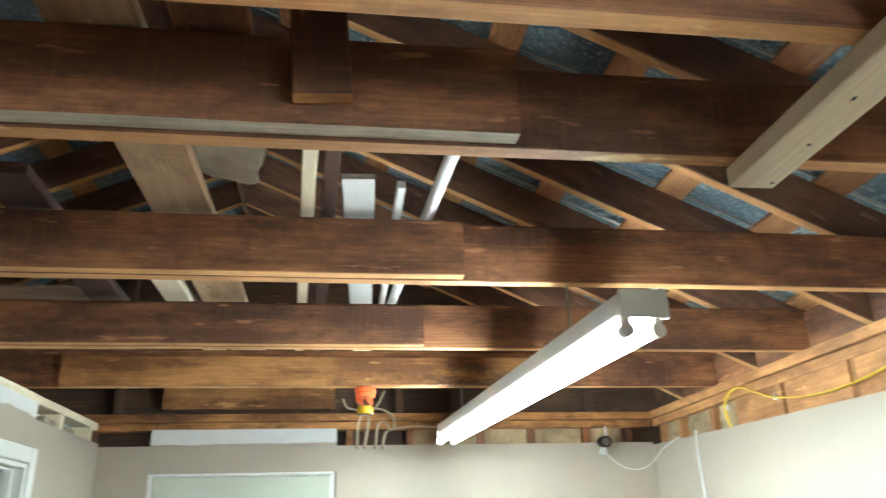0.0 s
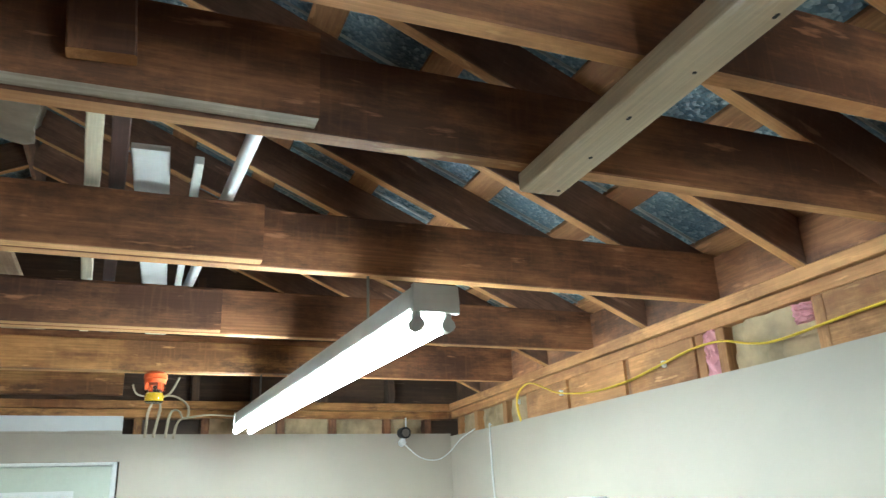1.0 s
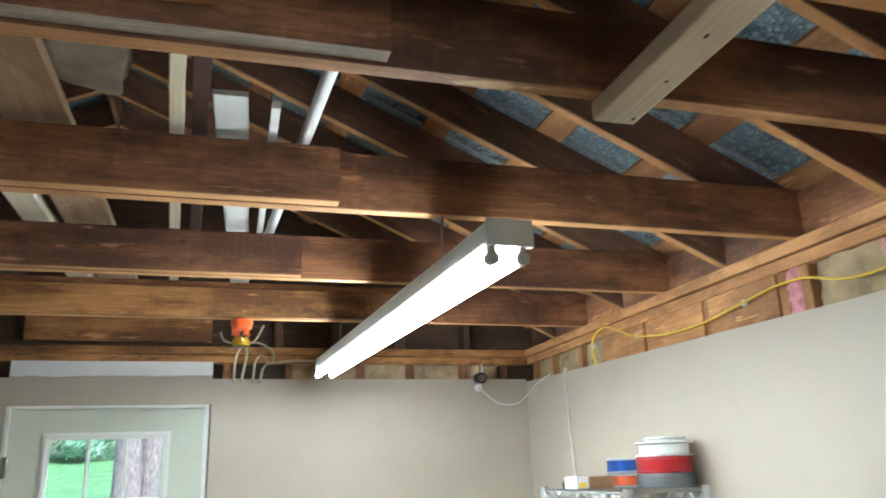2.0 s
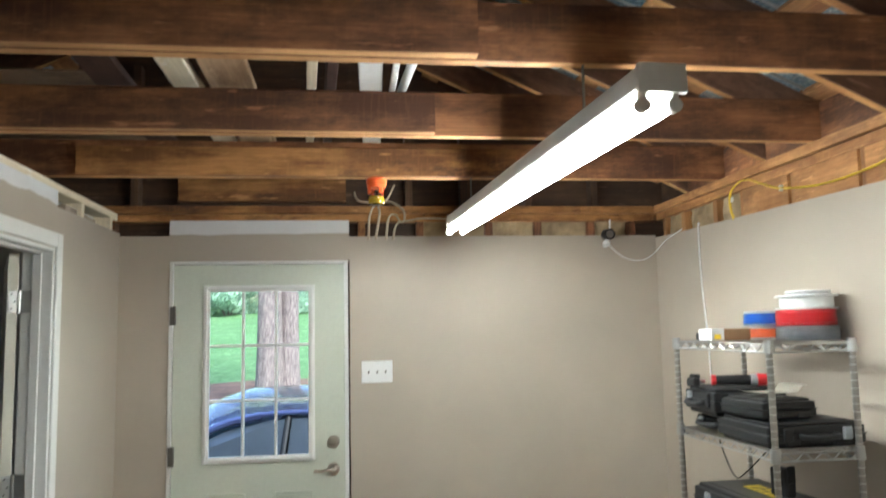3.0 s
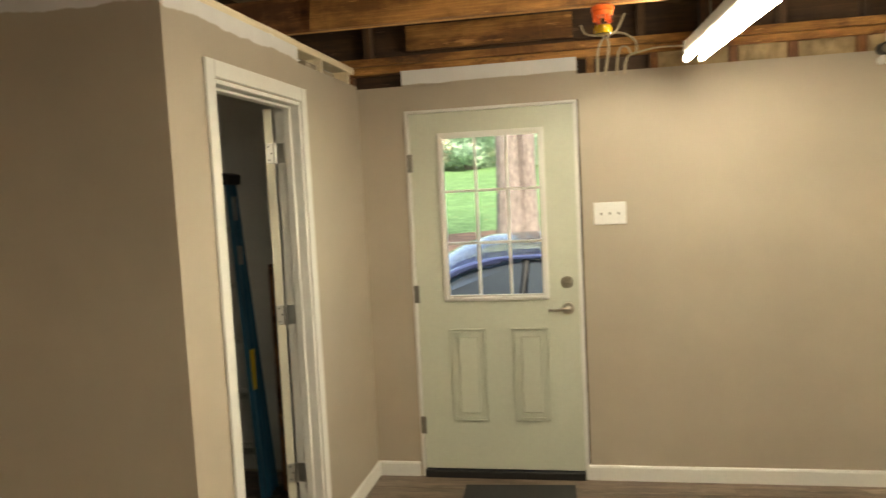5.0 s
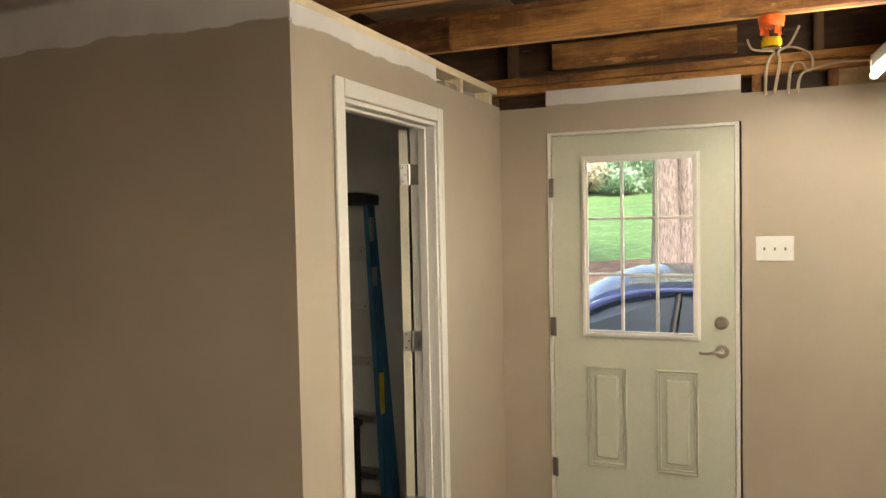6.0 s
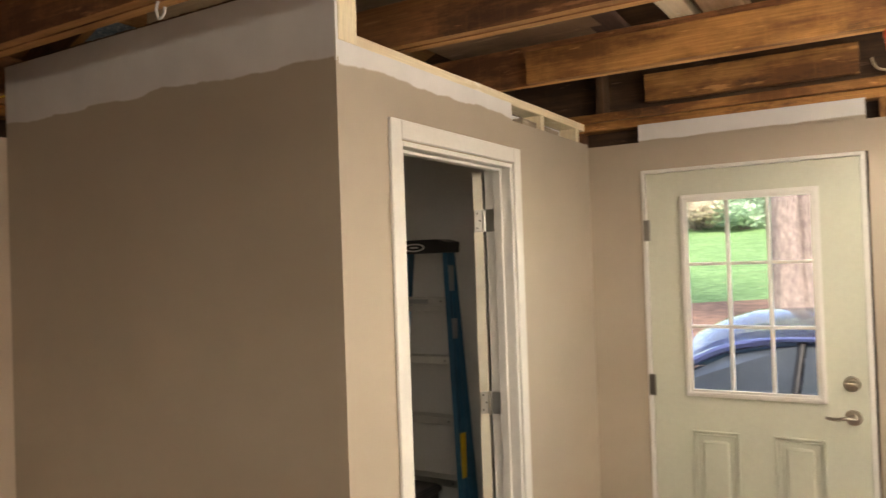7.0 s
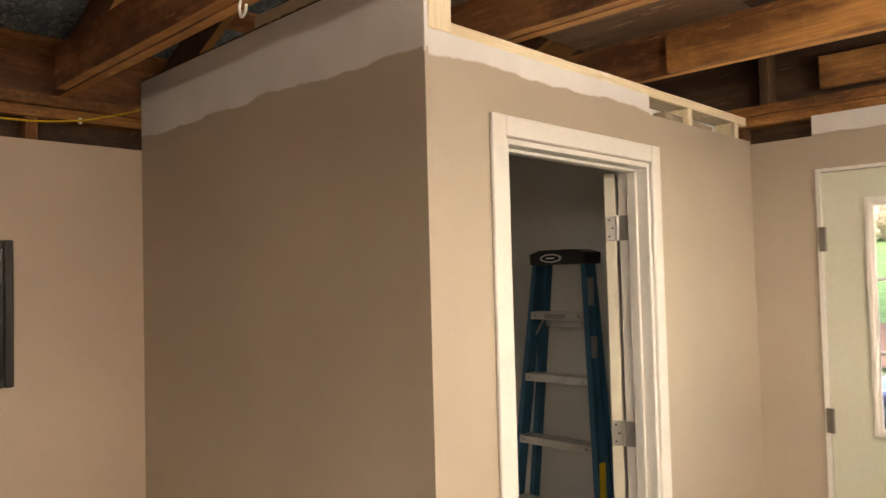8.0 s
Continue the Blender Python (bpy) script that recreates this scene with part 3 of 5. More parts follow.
structure("wall_closet_front", bx(bmesh.new(), XL, CX, CY, CY + 0.013, -0.02, 2.485), M_WALL_CL, "taupe closet wall with ragged unpainted white top", "wall")
bm = bmesh.new()
bx(bm, CX - 0.115, CX - 0.103, CY + 0.103, OY0, 0, 2.30)
bx(bm, CX - 0.115, CX - 0.103, OY1, 0.0, 0, 2.30)
bx(bm, CX - 0.115, CX - 0.103, OY0, OY1, OZ, 2.30)
bx(bm, XL, CX - 0.103, CY + 0.103, CY + 0.115, 0, 2.30)
structure("closet_lining", bm, M_CLOSET, "grey inner lining of the closet", "wall")
structure("closet_back_lining", bx(bmesh.new(), XL, CX - 0.115, -0.012, -0.002, 0, 2.375), M_CLOSET, "grey inner lining of the closet", "wall")
structure("closet_side_lining", bx(bmesh.new(), XL + 0.002, XL + 0.012, CY + 0.115, -0.012, 0, 2.375), M_CLOSET, "grey inner lining of the closet", "wall")
board("closet_top_plate", (CX - 0.058, CY + 0.104, 2.321), (CX - 0.058, -0.005, 2.321), 0.036, 0.09, M_PINE, "new pine top plate of the closet wall", "top plate", **KIND)
for y in (-0.535, -0.10):
    board("closet_stud", (CX - 0.058, y, 0), (CX - 0.058, y, 2.302), 0.04, 0.088, M_PINE, "new pine stud showing in the wall cut-out", "stud", "closet studs", "structure", up=(0, 1, 0))
board("closet_stud", (CX - 0.058, -0.70, 2.26), (CX - 0.058, -0.30, 2.25), 0.03, 0.05, M_GREYWOOD, "grey strip inside the wall cut-out", "blocking", "", "structure")
board("closet_post", (CX - 0.018, CY + 0.058, 2.303), (CX - 0.018, CY + 0.058, 2.75), 0.088, 0.038, M_PINE, "new pine post standing on the closet corner", "post", **KIND, up=(0, 1, 0))
board("closet_header", (XL, CY + 0.033, 2.425), (CX - 0.05, CY + 0.033, 2.425), 0.085, 0.036, M_PINE, "new pine rail behind the closet board top", "rail", **KIND)
bx_c = bx(bmesh.new(), -0.003, 0.003, -0.002, 0.002, 0, 0.44)
ob = structure("corner_bead", bx_c, M_TRIM, "bare white corner bead on the closet corner", "corner bead")
ob.matrix_basis = pose(CX + 0.001, CY - 0.001, 2.24)

# ragged dark paper edge along the closet board's top
bm = bmesh.new()
for k in range(60):
    x0 = XL + (CX - XL) * k / 60
    x1 = XL + (CX - XL) * (k + 1) / 60
    h = 0.002 + 0.004 * random.random()
    bx(bm, x0, x1, CY - 0.002, CY + 0.012, 2.4845, 2.4855 + h)
structure("torn_edge", bm, M_SHEATH, "dark torn paper edge on top of the closet board", "board edge")
board("offcut_board", (-1.07, CY + 0.034, 2.5045), (-0.64, CY + 0.034, 2.5045), 0.072, 0.036, M_PINE, "pine offcut standing on the rail over the closet", "board")
# grey sheet and stored boards on the joists
TOP = JZ + JD + 0.006
structure("loft_sheet", bx(bmesh.new(), -0.62, 0.10, -1.62, -0.55, TOP + 0.012, TOP + 0.02), M_LOFT, "brown plywood sheet lying on the joists", "sheet")


def stored(label, x0, y0, x1, y1, width, thick, mat, name="stored_board", z=0.0, edge=False):
    w, t = (thick, width) if not edge else (width, thick)
    zz = TOP + 0.012 + w / 2 + z
    return board(name, (x0, y0, zz), (x1, y1, zz), w, t, mat, label, "board", "boards stored on the joists")


stored("wide tan weathered board lying on the joists", 0.535, -3.2, 0.542, -0.55, 0.155, 0.03, M_TAN)
stored("pale new stud lying on the joists", 0.37, -2.2, 0.385, -0.5, 0.09, 0.038, M_PINE)
stored("pale narrow board lying on the joists", 0.890, -2.76, 0.770, -0.6, 0.036, 0.03, M_PINE)
stored("dark board on edge lying on the joists", 0.945, -2.9, 0.855, -0.6, 0.14, 0.038, M_DARKBOARD, edge=True)
stored("wide brown board lying on the joists", 0.59, -4.4, 0.59, -2.95, 0.12, 0.03, M_OLD, z=0.034)
stored("wide brown board lying on the joists", 0.735, -4.4, 0.73, -2.95, 0.13, 0.03, M_OLD)
stored("dark board lying on the joists", 0.16, -2.5, 0.10, -0.5, 0.12, 0.03, M_DARKBOARD)

sp = thing("downspout", "white square plastic downspout lying on the joists", "downspout", (0.996, -2.535, TOP + 0.012), -2.2)
bm = bmesh.new()
for a in ((-0.042, -0.039, 0, 0.014), (0.039, 0.042, 0, 0.014), (-0.042, 0.042, 0, 0.003), (-0.042, 0.042, 0.011, 0.014)):
    bx(bm, a[0], a[1], 0, 1.95, a[2], a[3])
bx(bm, -0.039, 0.039, 0.002, 0.006, 0.003, 0.011)
part("pipe", bm, M_WHITE, sp)
tagged(part("white_strip", bx(bmesh.new(), -0.011, 0.011, 0, 1.6, 0, 0.022, 0.002), M_WHITE), "narrow white plastic strip lying on the joists", "strip").matrix_basis = pose(1.106, -2.49, TOP + 0.012, 0, 0, -0.6)
bm = bmesh.new()
cyl(bm, (1.226, -2.98, TOP + 0.02), (1.125, -0.9, TOP + 0.02), 0.017, 16)
tagged(part("water_pipe", bm, M_WHITE, None, "", True), "thin white plastic pipe lying on the joists", "pipe")
bm = bmesh.new()
bmesh.ops.create_icosphere(bm, subdivisions=4, radius=1)
for v in bm.verts:
    n = noise.noise(v.co * 2.3) * 0.12 + abs(noise.noise(v.co * 6)) * 0.10
    c = Vector((max(-0.62, min(0.62, v.co.x)), max(-0.66, min(0.66, v.co.y)), max(-0.6, min(0.6, v.co.z)))) * 1.3
    v.co = Vector((c.x * 0.10, c.y * 0.17, c.z * 0.055)) * (1 + n)
ob = tagged(part("wrapped_parcel", bm, M_PARCEL, None, "", True), "grey lumpy wrapped parcel lying on boards", "parcel")
ob.matrix_basis = pose(0.69, -2.58, TOP + 0.09, 0, 6, 10)

# ---- trim: baseboards, floor planks come last ----


def baseboard(p0, p1, inward):
    """White baseboard with an eased top edge."""
    p0, p1, n = Vector(p0), Vector(p1), Vector(inward)
    d = (p1 - p0).normalized()
    prof = [(0, -0.02), (0.014, -0.02), (0.014, 0.052), (0.010, 0.061), (0.004, 0.064), (0, 0.064)]
    bm = bmesh.new()
    a = [[bm.verts.new(p + n * u + Vector((0, 0, w))) for u, w in prof] for p in (p0, p1)]
    for i in range(6):
        bm.faces.new((a[0][i], a[0][(i + 1) % 6], a[1][(i + 1) % 6], a[1][i]))
    bm.faces.new(a[0])
    bm.faces.new(a[1][::-1])
    structure("baseboard", bm, M_TRIM, "white painted baseboard along the wall", "baseboard")


baseboard((CX + 0.014, 0, 0), (-0.012, 0, 0), (0, -1, 0))
baseboard((DX1 + 0.012, 0, 0), (XR - 0.014, 0, 0), (0, -1, 0))
baseboard((CX, 0, 0), (CX, OY1 + 0.07, 0), (1, 0, 0))
baseboard((CX, OY0 - 0.07, 0), (CX, CY - 0.014, 0), (1, 0, 0))
baseboard((XL + 0.014, CY, 0), (CX + 0.014, CY, 0), (0, -1, 0))
baseboard((XR, YB, 0), (XR, 0, 0), (-1, 0, 0))
baseboard((XL, YB, 0), (XL, CY, 0), (1, 0, 0))

# ---- outside door ----
door = thing("door_1", "closed pale sage outside door with nine-pane window", "door", (0, 0, 0), kind="structure")
bm = bmesh.new()
bx(bm, DX0 - 0.012, DX0 + 0.008, -0.012, 0.11, -0.02, DZ + 0.012, 0.002)
bx(bm, DX1 - 0.008, DX1 + 0.012, -0.012, 0.11, -0.02, DZ + 0.012, 0.002)
bx(bm, DX0 + 0.008, DX1 - 0.008, -0.012, 0.11, DZ - 0.004, DZ + 0.012, 0.002)
bx(bm, DX0 + 0.008, DX0 + 0.034, 0.042, 0.075, 0.0, DZ - 0.004, 0.002)
bx(bm, DX1 - 0.034, DX1 - 0.008, 0.042, 0.075, 0.0, DZ - 0.004, 0.002)
bx(bm, DX0 + 0.034, DX1 - 0.034, 0.042, 0.075, DZ - 0.030, DZ - 0.004, 0.002)
part("jamb", bm, M_TRIM, door, "white door jamb")
part("threshold", bx(bmesh.new(), DX0 + 0.008, DX1 - 0.008, -0.03, 0.15, -0.02, 0.022, 0.004), M_BLACK, door, "dark worn threshold")
LX0, LX1, LZ0, LZ1 = 0.18, 0.770, 1.000, 1.943
bm = bmesh.new()
SX0, SX1, SZ0, SZ1 = DX0 + 0.011, DX1 - 0.011, 0.03, DZ - 0.007
bx(bm, SX0, LX0 + 0.02, -0.006, 0.038, SZ0, SZ1)
bx(bm, LX1 - 0.02, SX1, -0.006, 0.038, SZ0, SZ1)
bx(bm, LX0 + 0.02, LX1 - 0.02, -0.006, 0.038, SZ0, LZ0 + 0.02)
bx(bm, LX0 + 0.02, LX1 - 0.02, -0.006, 0.038, LZ1 - 0.02, SZ1)
leaf = part("leaf", bm, M_DOOR, door)


def rim(x0, x1, z0, z1, w, y, h, r=0.004):
    """Raised moulding round a rectangle."""
    bm = bmesh.new()
    bx(bm, x0, x0 + w, y - h, y, z0, z1, r)
    bx(bm, x1 - w, x1, y - h, y, z0, z1, r)
    bx(bm, x0 + w, x1 - w, y - h, y, z0, z0 + w, r)
    bx(bm, x0 + w, x1 - w, y - h, y, z1 - w, z1, r)
    return bm


part("glazing_frame", rim(LX0, LX1, LZ0, LZ1, 0.034, -0.006, 0.012, 0.0015), M_TRIM, door, "off-white moulded window frame")
part("glazing_bead", rim(LX0 + 0.008, LX1 - 0.008, LZ0 + 0.008, LZ1 - 0.008, 0.014, -0.018, 0.006, 0.0015), M_TRIM, door, "off-white bead on the window frame")
GX0, GX1, GZ0, GZ1 = LX0 + 0.034, LX1 - 0.034, LZ0 + 0.034, LZ1 - 0.034
for i in (1, 2):
    x = GX0 + (GX1 - GX0) * i / 3
    part("muntin", bx(bmesh.new(), x - 0.007, x + 0.007, -0.016, 0.02, GZ0, GZ1, 0.003), M_TRIM, leaf)
for i in (1, 2):
    z = GZ0 + (GZ1 - GZ0) * i / 3
    part("muntin", bx(bmesh.new(), GX0, GX1, -0.014, 0.018, z - 0.007, z + 0.007, 0.003), M_TRIM, leaf)
for i in range(3):
    for j in range(3):
        x0, x1 = GX0 + (GX1 - GX0) * i / 3, GX0 + (GX1 - GX0) * (i + 1) / 3
        z0, z1 = GZ0 + (GZ1 - GZ0) * j / 3, GZ0 + (GZ1 - GZ0) * (j + 1) / 3
        ob = part("pane", bx(bmesh.new(), x0, x1, 0.008, 0.012, z0, z1), M_PANE, leaf)
        ob.visible_shadow = False
for x0, x1 in ((0.20, 0.405), (0.555, 0.757)):
    bm = rim(x0, x1, 0.312, 0.842, 0.008, -0.006, 0.012, 0.002)
    part("panel_bead", rim(x0 + 0.014, x1 - 0.014, 0.328, 0.826, 0.006, -0.006, 0.009, 0.002), M_DOOR, leaf)
    bx(bm, x0 + 0.042, x1 - 0.042, -0.020, -0.005, 0.356, 0.798, 0.010)
    part("raised_panel", bm, M_DOOR, leaf)
for z in (1.785, 1.045, 0.285):
    hg = part("hinge", bx(bmesh.new(), DX0 - 0.006, DX0 + 0.022, -0.017, -0.010, z - 0.05, z + 0.05, 0.002), M_STEEL, door, "dull steel hinge")
    part("knuckle", cyl(bmesh.new(), (DX0 + 0.02, -0.018, z - 0.05), (DX0 + 0.02, -0.018, z + 0.05), 0.007, 10), M_STEEL, hg, smooth=True)
bm = bmesh.new()
cyl(bm, (0.868, -0.006, 1.092), (0.868, -0.022, 1.092), 0.033, 28, 0.029)
cyl(bm, (0.868, -0.022, 1.092), (0.868, -0.03, 1.092), 0.02, 20, 0.018)
bx(bm, 0.850, 0.886, -0.045, -0.03, 1.086, 1.098, 0.003)
part("deadbolt", bm, M_NICKEL, door, "satin nickel thumb-turn deadbolt", True)
bm = bmesh.new()
cyl(bm, (0.868, -0.006, 0.948), (0.868, -0.016, 0.948), 0.034, 28, 0.030)
cyl(bm, (0.868, -0.016, 0.948), (0.868, -0.052, 0.948), 0.014, 16)
lev = part("lever_handle", bm, M_NICKEL, door, "satin nickel lever handle", True)
part("lever", sweep(bmesh.new(), [(0.876, -0.052, 0.948), (0.84, -0.056, 0.951), (0.80, -0.054, 0.944), (0.765, -0.05, 0.947)], 0.008, 10), M_NICKEL, lev, "", True)

# ---- closet door and its casing ----
cas = thing("door_casing", "white painted casing round the closet doorway", "door casing", kind="structure")
W = 0.064


def casing_leg(y0, y1, z0, z1):
    bm = bmesh.new()
    bx(bm, CX, CX + 0.012, y0, y1, z0, z1, 0.003)
    return bm


bm = casing_leg(OY0 - W, OY0 - 0.004, -0.02, OZ + W)
part("casing_leg", bm, M_TRIM, cas)
bm = casing_leg(OY1 + 0.004, OY1 + W, -0.02, OZ + W)
part("casing_leg", bm, M_TRIM, cas)
bm = casing_leg(OY0 - 0.0037, OY1 + 0.0037, OZ + 0.004, OZ + W)
part("casing_head", bm, M_TRIM, cas)
bm = bmesh.new()
bx(bm, CX - 0.118, CX + 0.002, OY0 - 0.002, OY0 + 0.016, -0.02, OZ, 0.002)
bx(bm, CX - 0.118, CX + 0.002, OY1 - 0.016, OY1 + 0.002, -0.02, OZ, 0.002)
bx(bm, CX - 0.118, CX + 0.002, OY0 + 0.016, OY1 - 0.016, OZ - 0.016, OZ, 0.002)
bx(bm, CX - 0.075, CX - 0.04, OY0 + 0.016, OY0 + 0.027, 0, OZ - 0.016, 0.002)
bx(bm, CX - 0.075, CX - 0.04, OY1 - 0.027, OY1 - 0.016, 0, OZ - 0.016, 0.002)
bx(bm, CX - 0.075, CX - 0.04, OY0 + 0.027, OY1 - 0.027, OZ - 0.027, OZ - 0.016, 0.002)
part("jamb", bm, M_TRIM, cas)
cd = thing("door_2", "cream closet door standing open into the closet", "door", (CX - 0.122, OY1 - 0.018, 0.012), -66, kind="structure")
part("leaf", bx(bmesh.new(), -0.76, 0.0, -0.046, -0.006, 0, 2.02, 0.002), M_INDOOR, cd)
for z in (1.82, 1.082, 0.335):
    hg = part("hinge", bx(bmesh.new(), 0.0, 0.003, -0.042, -0.002, z - 0.045, z + 0.045, 0.0015), M_ALU, cd, "satin steel hinge")
    bm = bmesh.new()
    bx(bm, 0.005, 0.046, -0.002, 0.0018, z - 0.045, z + 0.045, 0.001)
    cyl(bm, (0.0, -0.006, z - 0.046), (0.0, -0.006, z + 0.046), 0.0065, 10)
    part("hinge_leaf", bm, M_ALU, hg).matrix_basis = pose(0, 0, 0, 0, 0, 66)
    bm = bmesh.new()
    for dz in (-0.03, 0.0, 0.03):
        cyl(bm, (0.003, -0.03 + 0.012 * (dz == 0), z + dz), (0.0045, -0.03 + 0.012 * (dz == 0), z + dz), 0.004, 8)
    tagged(part("screws", bm, M_BLACK, hg), kind="stuff")

# ---- strip light ----
FX, FY0, FY1, FZ = 1.495, -2.75, -0.41, 2.190
fx = thing("strip_light", "long two-tube fluorescent strip light hanging below joists", "ceiling light", (FX, 0, FZ), 0)
fx.matrix_basis = pose(FX, 0, FZ, 1.0, 0, 2.1)
bm = bmesh.new()
prof = [(-0.047, 0.026), (-0.050, 0.034), (-0.048, 0.08), (0.048, 0.08), (0.050, 0.034), (0.047, 0.026)]
a = [[bm.verts.new((x, y, z)) for x, z in prof] for y in (FY0, FY1)]
for i in range(len(prof)):
    j = (i + 1) % len(prof)
    bm.faces.new((a[0][i], a[0][j], a[1][j], a[1][i]))
bm.faces.new(a[0])
bm.faces.new(a[1][::-1])
part("housing", bm, M_HOUSING, fx, "grey-white enamelled housing")
for y, s in ((FY0, 1), (FY1, -1)):
    bm = bmesh.new()
    e = [[bm.verts.new((x, yy, z)) for x, z in ((-0.054, 0.022), (0.054, 0.022), (0.054, 0.05), (0.052, 0.083), (-0.052, 0.083), (-0.054, 0.05))] for yy in (y - s * 0.004, y + s * 0.012)]
    for k in range(6):
        bm.faces.new((e[0][k], e[0][(k + 1) % 6], e[1][(k + 1) % 6], e[1][k]))
    bm.faces.new(e[0])
    bm.faces.new(e[1][::-1])
    part("end_cap", bm, M_HOUSING, fx)
    for x in (-0.042, 0.028):
        bm = bmesh.new()
        bx(bm, x - 0.009, x + 0.009, min(y, y + s * 0.022), max(y, y + s * 0.022), -0.006, 0.03, 0.004)
        cyl(bm, (x, y, -0.004), (x, y + s * 0.022, -0.004), 0.0155, 16)
        part("lamp_holder", bm, M_HOUSING, fx)
for x in (-0.042, 0.028):
    part("tube", cyl(bmesh.new(), (x, FY0 + 0.023, 0.0), (x, FY1 - 0.023, 0.0), 0.0145, 20), M_TUBE, fx, "lit white fluorescent tube", True)
for y in (JY[1], JY[3] - 0.02):
    part("hanger", cyl(bmesh.new(), (0, y, 0.075), (0, y, 0.236), 0.004, 8), M_STEEL, fx)

# ---- second strip light of the room, behind the camera's standpoint ----
copy_thing(fx, pose(1.74, -3.44, 2.15))

# ---- wall fittings ----
sw = thing("switch_plate", "white triple toggle switch plate on the taupe wall", "light switch", (1.108, 0, 1.459))
part("plate", bx(bmesh.new(), -0.085, 0.085, -0.007, 0, -0.06, 0.06, 0.004, 2), M_WHITE, sw)
for x in (-0.046, 0, 0.046):
    part("toggle", bx(bmesh.new(), x - 0.0045, x + 0.0045, -0.015, -0.006, -0.009, 0.006, 0.002), M_STEEL, sw, "dull switch toggle")

cm = thing("security_camera", "small dark security camera with white antenna on wall", "camera", (2.445, 0, 2.192))
bm = bmesh.new()
cyl(bm, (0, -0.02, 0.02), (0.0, -0.085, 0.015), 0.03, 20, 0.032)
part("body", bm, M_BLACK, cm, "", True)
bm = bmesh.new()
cyl(bm, (0, -0.085, 0.015), (0, -0.089, 0.015), 0.022, 20)
part("lens_ring", bm, M_STEEL, cm, "", True)
bm = bmesh.new()
cyl(bm, (0, -0.003, -0.035), (0, -0.03, -0.03), 0.02, 16)
cyl(bm, (0, -0.03, -0.032), (0, -0.045, 0.0), 0.012, 12)
part("bracket", bm, M_WHITE, cm, "white wall bracket", True)
part("antenna", cyl(bmesh.new(), (0.02, -0.03, 0.03), (0.024, -0.025, 0.105), 0.005, 10), M_WHITE, cm, "white antenna", True)


def cable(name, pts, r, mat, label, category="cable", flat=1.0):
    return tagged(part(name, sweep(bmesh.new(), pts, r, 8, True, flat), mat, None, "", True), label, category)


cable("drooping_cable", [(2.45, -0.035, 2.167), (2.47, -0.02, 2.14), (2.543, -0.012, 2.084), (2.61, -0.012, 2.062), (2.68, -0.015, 2.068), (2.74, -0.02, 2.108), (2.748, -0.164, 2.163), (2.75, -0.36, 2.196)], 0.0035, M_WHITE, "thin white cord drooping across the wall corner")
cable("hanging_cable", [(2.758, -0.552, 2.194), (2.749, -0.553, 2.18), (2.749, -0.556, 1.914), (2.748, -0.588, 1.648), (2.748, -0.60, 1.42), (2.74, -0.61, 1.36)], 0.004, M_WHITE, "white cord hanging down the taupe wall")
cable("yellow_cable", [(2.757, -0.90, 2.17), (2.742, -0.905, 2.21), (2.735, -0.912, 2.26), (2.735, -0.93, 2.30), (2.735, -1.005, 2.327), (2.735, -1.083, 2.322), (2.735, -1.199, 2.28), (2.735, -1.321, 2.239), (2.735, -1.568, 2.204), (2.735, -1.813, 2.204), (2.735, -2.021, 2.226), (2.735, -2.187, 2.245), (2.735, -2.277, 2.247), (2.735, -2.361, 2.238), (2.735, -2.465, 2.207), (2.735, -2.584, 2.194), (2.735, -2.9, 2.21), (2.735, -3.6, 2.23), (2.735, -4.4, 2.22)], 0.006, M_YELLOW, "yellow electric cable stapled along the top plate", flat=0.6)
cable("yellow_cable", [(XL + 0.018, -3.6, 2.29), (XL + 0.018, -2.9, 2.27), (XL + 0.018, -2.51, 2.271), (XL + 0.018, -2.37, 2.278), (XL + 0.018, -2.24, 2.297), (XL + 0.018, -2.11, 2.335), (XL + 0.01, -2.01, 2.37)], 0.006, M_YELLOW, "yellow electric cable stapled along the top plate", flat=0.6)


def staple(x, y, z, s):
    return tagged(part("cable_staple", bx(bmesh.new(), x - 0.008, x + 0.008, y - 0.006, y + 0.006, z - 0.012, z + 0.012, 0.002), M_WHITE), "white cable staple on the top plate", "staple", "cable staples")


for y, z in ((-0.912, 2.262), (-1.316, 2.241), (-2.035, 2.228)):
    staple(2.744, y, z, 1)
staple(XL + 0.008, -2.24, 2.296, -1)

# cables dropping into the wall beside the door
CB = "beige sheathed electric cable dropping into the wall"
cable("electric_cable", [(1.067, 0.004, 2.196), (1.069, -0.012, 2.215), (1.073, -0.014, 2.31), (1.090, -0.016, 2.365), (1.105, -0.014, 2.392), (1.015, -0.02, 2.41), (0.990, -0.014, 2.46)], 0.007, M_CABLE, CB, flat=0.6)
cable("electric_cable", [(1.110, 0.004, 2.196), (1.111, -0.012, 2.215), (1.131, -0.014, 2.335), (1.127, -0.016, 2.388), (1.175, -0.02, 2.42), (1.215, -0.02, 2.5)], 0.007, M_CABLE, CB, flat=0.6)
cable("electric_cable", [(1.167, 0.004, 2.192), (1.168, -0.012, 2.21), (1.177, -0.014, 2.293), (1.195, -0.016, 2.33), (1.225, -0.018, 2.326), (1.247, -0.02, 2.29), (1.270, -0.02, 2.30), (1.265, -0.02, 2.355), (1.215, -0.02, 2.395), (1.165, -0.02, 2.405), (1.125, -0.02, 2.392)], 0.007, M_CABLE, CB, flat=0.6)
